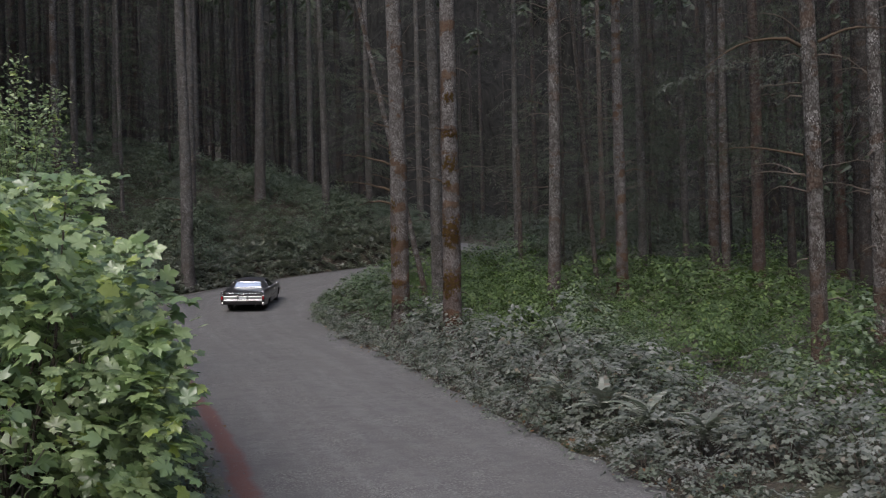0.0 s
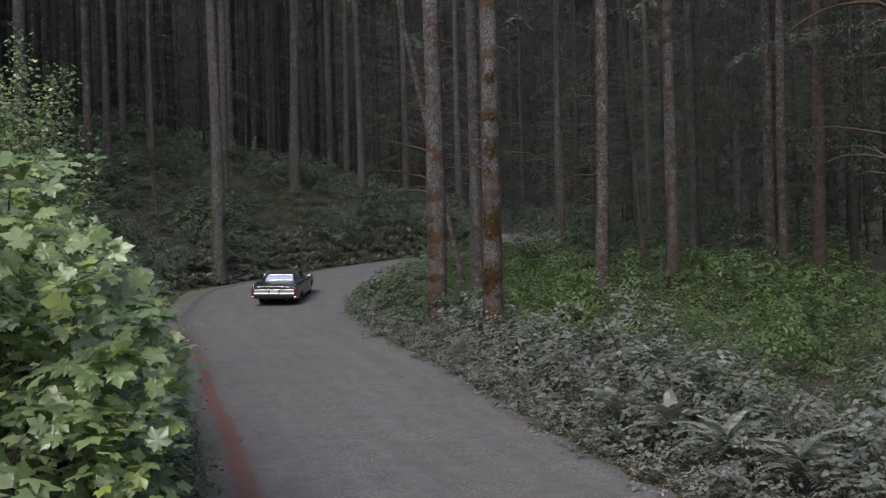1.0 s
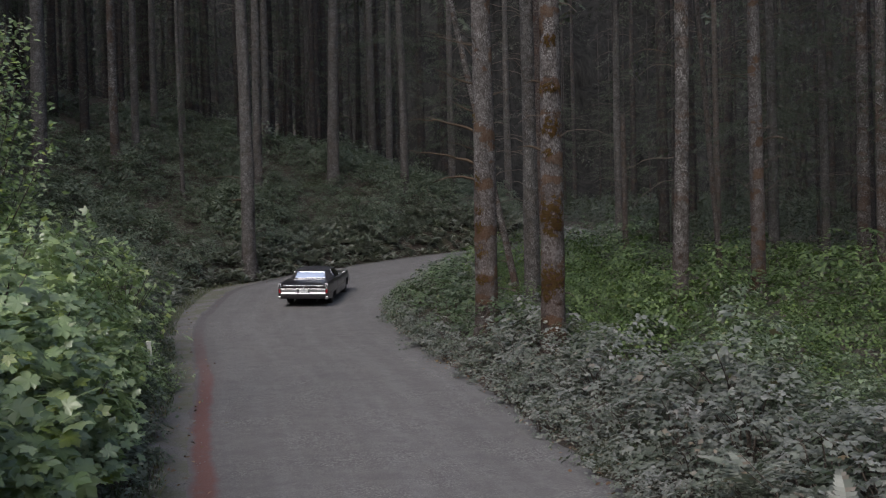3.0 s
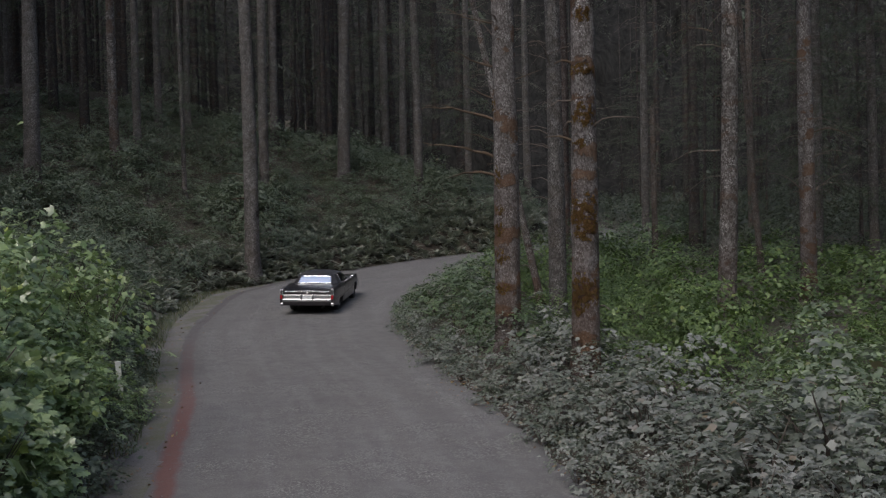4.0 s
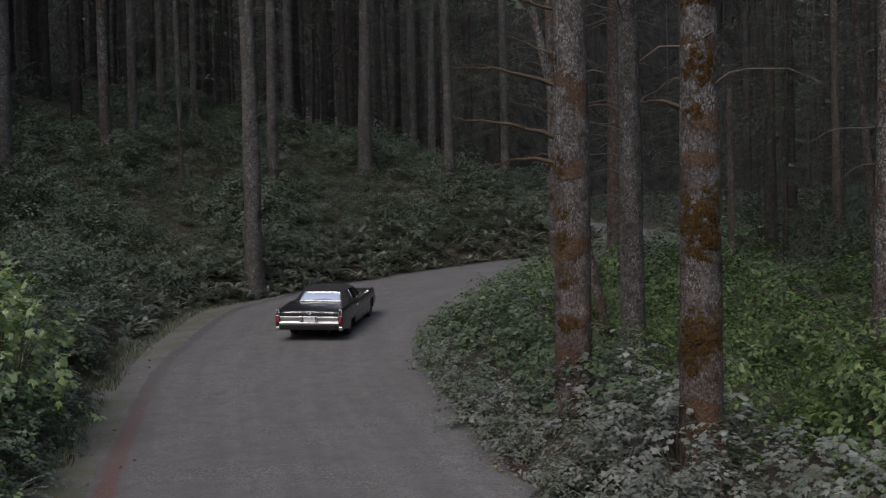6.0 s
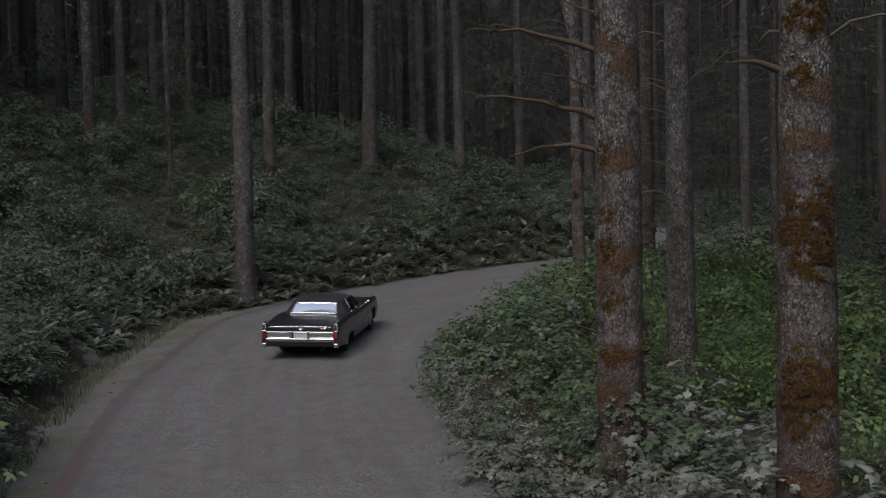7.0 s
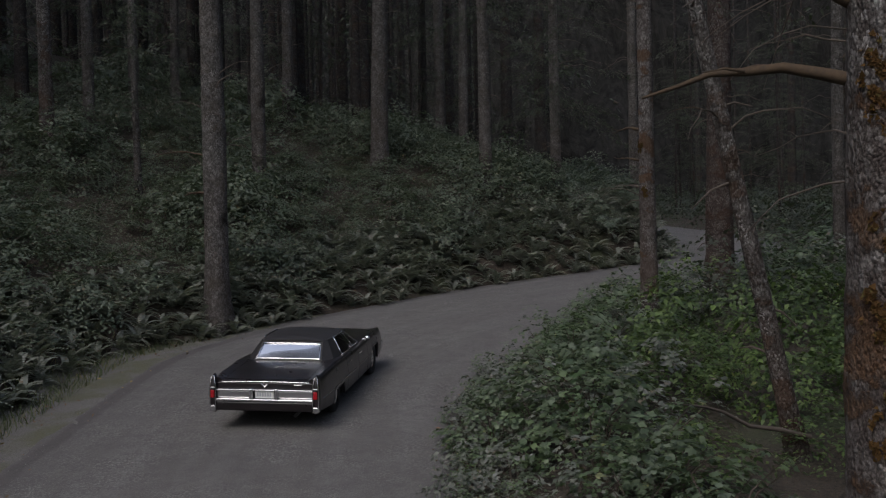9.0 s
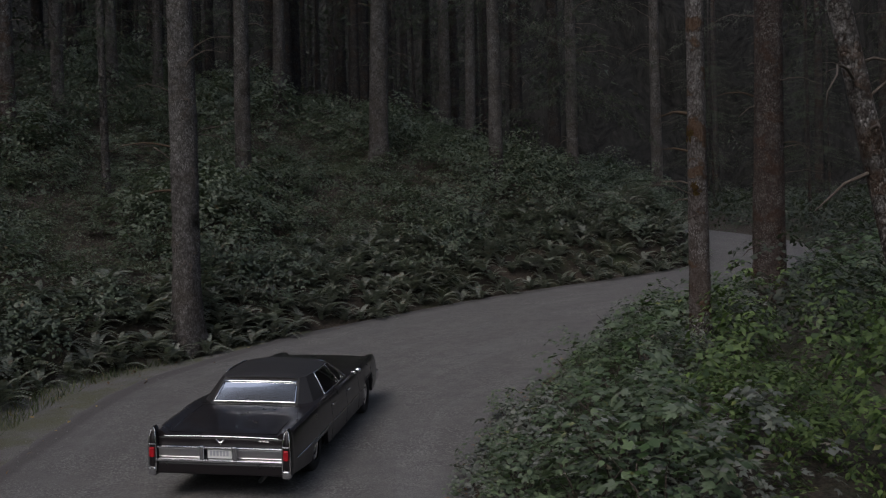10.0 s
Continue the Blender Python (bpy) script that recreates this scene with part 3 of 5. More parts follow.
def crown_mesh(seed, low, high, boughs, reach, blades, dense=44):
    """Fine boughs on the lower crown, and a dense upper one, mostly above the view, added for shade."""
    rng = np.random.default_rng(seed)
    pieces = []
    for count, from_z, to_z, shape in ((boughs, low, low + 0.6 * (high - low), bough_shape(rng, blades)), (dense, max(18.0, low + 0.25 * (high - low)), high, bough_shape(rng, 15, 0.060, 0.26))):
        if not count:
            continue
        z = from_z + (to_z - from_z) * rng.uniform(0, 1, count) ** 0.9
        a = rng.uniform(0, 2 * math.pi, count)
        tip = (z - low) / (high - low)
        size = reach * (1.05 - 0.8 * tip) * rng.uniform(0.6, 1.15, count)
        tilt = radians(8) - 0.35 * rng.uniform(0, 1, count) + 0.45 * tip
        ca, sa, ct, st = np.cos(a), np.sin(a), np.cos(tilt), np.sin(tilt)
        rot = np.stack([np.stack([ca * ct, -sa, -ca * st], 1), np.stack([sa * ct, ca, -sa * st], 1), np.stack([st, np.zeros(count), ct], 1)], 1)
        pieces.append(strew(shape, np.stack([np.zeros(count), np.zeros(count), z], 1), rot, size))
    return mesh_of("crown", *joined(pieces), smooth=False)


def branch_mesh(r, length, thick, droop, wiggle=0.06):
    """A bare, crooked branch along x with a few side twigs."""
    pts, y, z = [], 0.0, 0.0
    n = 7
    for i in range(n):
        s = i / (n - 1)
        pts.append((length * s, y, z + length * (0.10 * math.sin(s * 3) - droop * s * s)))
        y += r.uniform(-wiggle, wiggle) * length
        z += r.uniform(-wiggle, wiggle) * length * 0.6
    pieces = [tube(pts, [thick * (1 - 0.8 * i / (n - 1)) for i in range(n)], 5)]
    for _ in range(r.randint(1, 4)):
        k = r.randint(2, n - 1)
        p, q = Vector(pts[k]), Vector((r.uniform(0.15, 0.4), r.uniform(-0.35, 0.35), r.uniform(-0.2, 0.12))) * length * 0.7
        pieces.append(tube([p, p + q * 0.5 + Vector((0, 0, 0.02)), p + q], [thick * 0.3, thick * 0.22, thick * 0.08], 4))
    return mesh_of("branch", *joined(pieces))


rr = random.Random(11)
BRANCHES = [branch_mesh(rr, rr.uniform(0.5, 2.0), rr.uniform(0.010, 0.022), rr.uniform(-0.05, 0.35)) for _ in range(10)]
for me in BRANCHES:
    me.materials.append(TWIG)
STUBS = [mesh_of("branch_stub", *tube([(0, 0, 0), (s * 0.5, 0.02 * k, 0.015), (s, -0.01 * k, -0.03 * k)], [0.020, 0.014, 0.007], 5)) for k, s in enumerate((0.12, 0.18, 0.26, 0.38, 0.55))]
for me in STUBS:
    me.materials.append(TWIG)
CROWNS = [crown_mesh(40 + i, low, high, 26, 4.3, 60, 64) for i, (low, high) in enumerate([(13, 28), (15, 30), (12, 27), (16, 29)])]
LOW_CROWNS = [crown_mesh(60 + i, low, high, 74, 3.3, 120, 58) for i, (low, high) in enumerate([(4.5, 22), (6.5, 24), (3.0, 19)])]


# upper crowns alone, for unseen trees that only give shade and reflections
PLAIN_CROWNS = [crown_mesh(80 + i, low, 28, 0, 3.6, 1, 62) for i, low in enumerate((10, 12))]


def tree(x, y, dia, mat, label, lean=(0.0, 0.0), crown=None, seed=0, twigs=8, height=27.0, first=3.0, snapped=False, stubs=14):
    r = random.Random(seed)
    base = new("spruce_tree")
    tagged(base, label, "tree", "forest trees")
    base.matrix_basis = pose(x, y, ground_at(x, y))
    part("trunk", trunk_mesh(dia, height, lean[0], lean[1], seed, snapped=snapped, fine_rings=True), mat, base)
    if crown is not None:
        c = part("crown", crown, NEEDLES, base, "dark green drooping needle boughs")
        c.matrix_basis = pose(lean[0] * 15, lean[1] * 15, 0, 0, 0, r.uniform(0, 360))
    for _ in range(twigs):
        z = r.uniform(first, min(13.0, height - 0.5))
        b = part("branch", BRANCHES[r.randrange(len(BRANCHES))], TWIG, base)
        a = r.uniform(0, 360)
        k = dia / 2 * 0.8 * (1 - 0.62 * z / 26)
        b.matrix_basis = pose(lean[0] * z + k * math.cos(radians(a)), lean[1] * z + k * math.sin(radians(a)), z, 0, r.uniform(-25, 15), a)
    for _ in range(stubs):
        z = r.uniform(1.2, min(13.0, height - 0.5))
        b = part("branch_stub", STUBS[r.randrange(len(STUBS))], TWIG, base)
        a = r.uniform(0, 360)
        k = dia / 2 * 0.85 * (1 - 0.62 * z / 26)
        b.matrix_basis = pose(lean[0] * z + k * math.cos(radians(a)), lean[1] * z + k * math.sin(radians(a)), z, 0, r.uniform(-20, 25), a)
    return base


MOSSY = "tall spruce with grey lichen bark and rusty moss patches"
GREYT = "tall straight spruce with bare grey trunk and dead twigs"
PALE = "slender pale lichen-covered spruce trunk in green undergrowth"
REDT = "red-brown conifer trunk with rough mossy bark"
# x, y, girth, bark, label, lean, crown, twigs
TREES = {
    "A": (-1.39, 30.6, 0.60, BARK, MOSSY, (-0.006, 0.0), 0, 4),
    "B": (0.23, 27.7, 0.54, BARK, MOSSY, (0.006, 0.0), 1, 3),
    "C": (-0.18, 35.1, 0.48, BARK_GREY, GREYT, (-0.008, 0.0), 2, 6),
    "D": (3.62, 31.6, 0.42, BARK_PALE, PALE, (0.015, 0.0), 3, 6),
    "E": (6.95, 37.4, 0.47, BARK, MOSSY, (0.011, 0.0), 0, 9),
    "F": (-13.15, 49.0, 0.66, BARK_GREY, "large grey spruce with mossy foot at the road's bend", (-0.012, 0.0), 1, 11),
    "H": (-15.05, 57.4, 0.52, BARK_GREY, GREYT, (0.004, 0.0), 2, 9),
    "I": (-12.0, 63.2, 0.72, BARK_GREY, GREYT, (0.008, 0.0), 3, 12),
    "J": (-7.8, 63.7, 0.52, BARK_GREY, GREYT, (-0.004, 0.0), "low1", 9),
    "K": (-2.0, 46.9, 0.38, BARK, "slim mossy spruce beside the road with broken branch stubs", (-0.011, 0.0), 1, 5),
    "L": (-23.0, 57.0, 0.52, BARK_PALE, GREYT, (0.0, 0.0), 0, 8),
    "M": (-23.1, 60.1, 0.46, BARK_GREY, GREYT, (0.0, 0.0), 1, 8),
    "N": (0.25, 53.6, 0.78, BARK_RED, "thick dark conifer with knobbly bark near the road", (0.010, 0.0), 2, 7),
    "O": (-24.5, 66.5, 0.48, BARK_GREY, GREYT, (0.0, 0.0), 3, 8),
    "Q": (-23.3, 68.5, 0.44, BARK_GREY, GREYT, (0.0, 0.0), 0, 6),
    "R": (-16.4, 76.0, 0.58, BARK_GREY, GREYT, (0.0, 0.0), 1, 7),
    "S": (6.84, 17.5, 0.31, BARK_PALE, PALE, (-0.010, 0.0), 1, 7),
    "S2": (9.0, 19.6, 0.31, BARK_PALE, PALE, (-0.006, 0.0), 2, 6),
    "T": (-11.7, 76.0, 0.60, BARK_GREY, GREYT, (0.0, 0.0), 2, 7),
    "U": (-23.3, 49.4, 0.75, BARK_GREY, GREYT, (0.0, 0.0), 3, 8),
    "V": (-17.3, 67.3, 0.52, BARK_GREY, GREYT, (0.0, 0.0), 0, 8),
    "W": (-5.0, 66.0, 0.46, BARK_GREY, GREYT, (-0.004, 0.0), "low2", 7),
    "Y": (-10.0, 73.3, 0.5, BARK_GREY, GREYT, (0.0, 0.0), 1, 6),
    "AA": (9.8, 58.2, 0.36, BARE, PALE, (0.0, 0.0), 3, 6),
    "AB": (12.49, 43.9, 0.50, BARK_PALE, PALE, (0.0, 0.0), 1, 7),
    "AC": (12.84, 38.8, 0.52, BARK_RED, REDT, (0.0, 0.0), "low0", 6),
    "AD": (12.34, 41.4, 0.40, BARK_PALE, PALE, (0.0, 0.0), 0, 6),
    "AE": (9.57, 45.7, 0.42, BARK_GREY, GREYT, (0.0, 0.0), "low2", 7),
    "AF": (11.9, 46.7, 0.36, BARK_GREY, GREYT, (0.0, 0.0), "low1", 7),
    "AG": (17.8, 42.5, 0.50, BARK_RED, REDT, (0.0, 0.0), "low2", 6),
    "AH": (-1.6, 71.0, 0.5, BARK_GREY, GREYT, (0.0, 0.0), 2, 7),
    "AI": (-18.5, 55.0, 0.24, BARK_GREY, GREYT, (0.0, 0.0), "low2", 5),
    "AJ": (4.6, 58.0, 0.42, BARK_GREY, GREYT, (0.0, 0.0), 0, 7),
}
stand = {}
for i, (key, (x, y, dia, mat, label, lean, crown, twigs)) in enumerate(TREES.items()):
    shape = LOW_CROWNS[int(crown[3])] if isinstance(crown, str) else CROWNS[crown]
    stand[key] = tree(x, y, dia, mat, label, lean, shape, 100 + i, twigs if key in "AB" else 2 * twigs + 4)
stand["snag"] = tree(4.0, 49.2, 0.27, BARE, "dead broken-topped snag with pale bare wood", (0.0, 0.0), None, 301, 2, 6.7, 2.0, True)
stand["leaning"] = tree(-0.65, 37.5, 0.23, BARK_PALE, "thin leaning trunk with flaking pale reddish bark", (-0.205, 0.0), None, 302, 5, 14.0, 3.0)
stand["leaning_far"] = tree(6.94, 42.5, 0.22, BARE, "thin pale leaning trunk among spruces", (-0.085, 0.0), None, 303, 3, 16.0, 4.0)


def limb(key, z, angle, length, thick, droop, seed, label="moss-covered bare branch", mat=None):
    r = random.Random(seed)
    b = part("branch", branch_mesh(r, length, thick, droop, 0.05), mat or MOSSY_TWIG, stand[key], label)
    b.matrix_basis = pose(0.2 * math.cos(radians(angle)), 0.2 * math.sin(radians(angle)), z, 0, 0, angle)


for key, z, angle, length, thick, droop, seed in (
        ("A", 5.4, 186, 1.5, 0.045, -0.22, 1), ("A", 4.55, 182, 1.45, 0.046, -0.22, 2), ("A", 4.15, 176, 1.15, 0.044, 0.02, 3), ("A", 6.6, 200, 1.1, 0.03, -0.4, 4),
        ("B", 4.7, 180, 0.45, 0.04, -0.1, 5), ("S", 6.4, 195, 1.9, 0.04, 0.30, 6), ("S", 4.4, 190, 1.5, 0.03, -0.15, 7), ("S", 6.5, 20, 1.6, 0.035, -0.2, 8),
        ("K", 4.6, 170, 0.55, 0.04, 0.1, 9), ("K", 3.9, 185, 0.5, 0.03, -0.1, 10), ("F", 4.4, 185, 1.5, 0.03, 0.05, 11), ("F", 3.4, 200, 0.6, 0.05, 0.1, 12),
        ("A", 7.6, 178, 1.2, 0.025, -0.35, 15), ("A", 5.9, 165, 0.9, 0.02, -0.5, 16), ("A", 4.9, 195, 0.8, 0.02, -0.3, 17), ("A", 6.3, 20, 0.7, 0.02, -0.4, 18), ("B", 6.2, 200, 0.35, 0.03, 0.1, 19),
        ("D", 5.5, 10, 0.8, 0.015, 0.1, 20), ("D", 7.2, 190, 1.0, 0.018, 0.1, 21), ("I", 6.0, 190, 1.4, 0.02, 0.2, 22), ("H", 6.5, 20, 1.2, 0.02, 0.1, 23), ("N", 5.2, 185, 1.2, 0.03, 0.1, 24), ("N", 4.0, 20, 0.8, 0.025, 0.0, 25),
        ("E", 5.0, 10, 1.4, 0.02, 0.2, 13), ("E", 7.0, 190, 1.6, 0.02, 0.1, 14)):
    limb(key, z, angle, length, thick, droop, seed)

# cushions of rusty moss on the two nearest mossy trunks
def moss_cushion(key, z, angle, wide, high, seed):
    x, y, dia, mat, label, lean, crown, twigs = TREES[key]
    g = np.random.default_rng(seed)
    n = int(1900 * wide * high / 0.1)
    w, far = g.uniform(0, 2 * math.pi, n), np.sqrt(g.uniform(0, 1.3, n))
    u, v = far * np.cos(w), far * np.sin(w)
    ragged = 1 + 0.16 * np.sin(3 * np.arctan2(v, u) + seed) + 0.12 * np.sin(7 * np.arctan2(v, u) + 2 * seed) + g.normal(0, 0.10, n)
    keep = (np.hypot(u, v) < ragged) & (ripple(u * wide, v * high, 16, seed) + 0.5 * ripple(u * wide, v * high, 45, seed + 50) > 0.35 * np.hypot(u, v) - 0.22)
    u, v = u[keep], v[keep]
    n = len(u)
    radius = dia / 2 * (1 - 0.62 * (z / 26.0) ** 1.1)
    a = radians(angle) + u * wide / 2 / radius
    h = z + v * high / 2
    out = np.stack([np.cos(a), np.sin(a), np.full(n, 0.45)], 1)
    swell = 0.030 * np.clip(1 - np.hypot(u, v) / ragged[keep], 0, 1) ** 0.6
    pos = np.stack([np.cos(a), np.sin(a), np.zeros(n)], 1) * (radius + swell * g.uniform(0.2, 1.0, n))[:, None] + np.stack([lean[0] * h, lean[1] * h, h], 1)
    tuft = ([(-0.55, -0.3, 0), (0.55, -0.3, 0.05), (0.05, 0.8, 0.32)], [(0, 1, 2)])
    c = part("moss_cushion", mesh_of("moss_cushion", *strew(tuft, pos, turns(g, n, out + g.normal(0, 0.45, (n, 3))), g.uniform(0.016, 0.036, n)), smooth=False), MOSS, stand[key], "rusty brown moss cushion")
    tagged(c, "rusty brown moss cushion", kind="stuff")


for key, z, angle, wide, high, seed in (
        ("A", 4.85, 282, 0.40, 0.24, 1), ("A", 4.12, 272, 0.52, 0.58, 2), ("A", 3.38, 280, 0.50, 0.36, 3), ("A", 2.92, 274, 0.52, 0.46, 4), ("A", 2.28, 278, 0.50, 0.52, 5), ("A", 1.6, 268, 0.5, 0.36, 6), ("A", 5.7, 250, 0.34, 0.40, 7),
        ("B", 6.05, 258, 0.60, 0.22, 9), ("B", 5.15, 264, 0.50, 0.46, 10), ("B", 4.62, 244, 0.26, 0.20, 11), ("B", 3.2, 262, 0.62, 0.9, 12), ("B", 1.7, 255, 0.60, 0.8, 14), ("B", 7.1, 268, 0.34, 0.30, 17),
        ("K", 4.2, 220, 0.2, 0.3, 15), ("K", 3.2, 250, 0.22, 0.26, 16)):
    moss_cushion(key, z, angle, wide, high, seed)

# grey lichen-hung boughs that reach out from a few of the trunks
rng = np.random.default_rng(17)
for key, z, angle, length in (("S", 6.3, 192, 3.0), ("E", 7.0, 185, 2.6), ("E", 5.6, 200, 2.2), ("D", 8.0, 170, 2.2), ("C", 8.4, 195, 2.6), ("F", 9.6, 10, 2.8), ("F", 8.6, 60, 2.2), ("I", 8.0, 350, 3.0), ("AB", 6.0, 190, 2.6), ("AC", 5.0, 175, 2.4),
                              ("J", 5.0, 200, 2.6), ("J", 6.4, 340, 2.8), ("W", 5.5, 195, 3.0), ("W", 7.0, 350, 2.6), ("K", 8.2, 20, 2.2), ("N", 7.5, 190, 2.6), ("S2", 5.5, 200, 2.4), ("S2", 7.2, 180, 2.6)):
    v, f = bough_shape(rng, 300, 0.0036, 0.036)
    b = part("bough", mesh_of("bough", np.array(v) * length, f, smooth=False), LICHEN, stand[key], "thin grey-green lichen-hung bough")
    b.matrix_basis = pose(0, 0, z, 0, rng.uniform(-5, 12), angle)

# more trees behind and out of view, copied from a few patterns
patterns = []
for i, (dia, mat, crown) in enumerate([(0.46, BARK_SHADED, CROWNS[0]), (0.36, BARK_SHADED, LOW_CROWNS[0]), (0.55, BARK_SHADED, LOW_CROWNS[1]), (0.28, BARK_GREY, LOW_CROWNS[1]), (0.42, BARK_SHADED, CROWNS[2]), (0.24, BARK_SHADED, LOW_CROWNS[2])]):
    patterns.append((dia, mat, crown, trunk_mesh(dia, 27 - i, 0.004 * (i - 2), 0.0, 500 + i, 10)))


def filler(x, y, k, spin):
    dia, mat, crown, trunk = patterns[k]
    base = new("spruce_tree")
    tagged(base, "spruce standing deep in the shaded forest", "tree", "forest trees")
    base.matrix_basis = pose(x, y, ground_at(x, y), 0, 0, spin)
    part("trunk", trunk, mat, base)
    # trees out of view get only the coarse upper crown
    if y < 15 or abs(math.degrees(math.atan2(x + 2, y - 6)) + 5) > 42:
        crown = PLAIN_CROWNS[k % 2]
    part("crown", crown, NEEDLES, base, "dark green drooping needle boughs")


r = random.Random(77)
near_woods, far_spots = [], []
spots = np.array([(v[0], v[1]) for v in TREES.values()] + [(4.0, 49.2), (-0.65, 37.5), (6.6, 41.0)])
cands = []
for ix in range(-26, 24):
    for iy in range(-14, 39):
        cands.append((ix * 2.9 + r.uniform(-1.3, 1.3), iy * 2.9 + r.uniform(-1.3, 1.3), r.random()))
cx, cy = np.array([c[0] for c in cands]), np.array([c[1] for c in cands])
dl, dr = from_line(OUT, cx, cy), -from_line(INN, cx, cy)
for (x, y, chance), a, b in zip(cands, dl, dr):
    if (max(a, b) < 4.0 and y < 82) or np.min(np.hypot(spots[:, 0] - x, spots[:, 1] - y)) < 2.4:
        continue
    if a > 0 and -26 < x and y < 70:
        continue
    if b > 0 and x < 15 and y < 52:
        continue
    if y < 14 and max(a, b) < (4.0 if b > 0 else 7.5):
        continue
    if -30 < y < 14 and a > 0 and a < 24:
        continue
    if chance < (0.34 if a > 0 else (0.3 if y < 14 else 0.74)) + (0.2 if y > 85 else 0):
        continue
    if y > 60 and abs(math.degrees(math.atan2(x + 3, y - 8)) + 5) > 42:
        continue
    (near_woods if math.hypot(x, y - 20) < 66 else far_spots).append((x, y))
for x, y in near_woods[:230]:
    filler(x, y, r.randrange(len(patterns)), r.uniform(0, 360))

# slim young hemlocks, feathered almost to the ground, that close the view between the trunks
r = random.Random(91)
slim = trunk_mesh(0.17, 19, 0.003, 0.0, 520, 8)
feather = [crown_mesh(95 + i, low, high, 70, 2.5, 92, 0) for i, (low, high) in enumerate(((1.5, 17), (3.0, 19)))]
groves = [(r.uniform(5, 28), r.uniform(50, 76)) for _ in range(26)] + [(r.uniform(-34, -9), r.uniform(67, 80)) for _ in range(16)] + [(r.uniform(-3, 20), r.uniform(76, 100)) for _ in range(24)]
for x, y in groves:
    a, b = float(from_line(OUT, np.array([x]), np.array([y]))[0]), -float(from_line(INN, np.array([x]), np.array([y]))[0])
    if max(a, b) < 3.5 or np.min(np.hypot(spots[:, 0] - x, spots[:, 1] - y)) < 1.5:
        continue
    base = new("hemlock_tree")
    tagged(base, "slim young hemlock with feathery drooping boughs", "tree", "young hemlocks")
    base.matrix_basis = pose(x, y, ground_at(x, y), 0, 0, r.uniform(0, 360))
    part("trunk", slim, BARK_SHADED, base)
    part("crown", feather[r.randrange(2)], NEEDLES, base, "dark green drooping needle boughs")

# the woods beyond, which nobody could count
rng = np.random.default_rng(8)
far = np.array(far_spots + near_woods[230:])
zf = land(far[:, 0], far[:, 1])
post_shape = tube([(0, 0, -1), (0, 0, 4), (0.05, 0, 12), (0, 0.05, 24)], [0.28, 0.22, 0.18, 0.06], 7)
n_far = len(far)
identity = turns(rng, n_far, np.tile([0.0, 0.0, 1.0], (n_far, 1)))
tv, tf = strew(post_shape, np.column_stack([far, zf]), identity, rng.uniform(0.75, 1.35, (n_far, 1)) * np.array([[1, 1, 1]]))
thing("far_trunks", mesh_of("far_trunks", tv, tf), BARK_SHADED, "dim grey trunks of the distant forest", "forest", kind="stuff")
pieces = []
# thick: coarse boughs high above the view, added to shade the far woods
lite, thick = bough_shape(rng, 18, 0.012, 0.10), bough_shape(rng, 12, 0.07, 0.30)
for (x, y), z in zip(far, zf):
    low = rng.choice([3.0, 6.0, 10.0])
    for k, shape, floor in ((18, lite, low), (9, thick, 21.0)):
        hz = floor + (27 - floor) * rng.uniform(0, 1, k) ** (1.2 if floor < 12 else 0.9)
        a = rng.uniform(0, 6.28, k)
        up = np.stack([0.35 * np.cos(a), 0.35 * np.sin(a), np.ones(k)], 1)
        pieces.append(strew(shape, np.column_stack([np.full(k, x), np.full(k, y), z + hz]), turns(rng, k, up, a), 4.0 * (1.1 - 0.6 * (hz - low) / (27 - low)) * rng.uniform(0.6, 1.2, k)))
thing("far_foliage", mesh_of("far_foliage", *joined(pieces), smooth=False), NEEDLES, "dark needle foliage of the distant forest", "forest", kind="stuff")


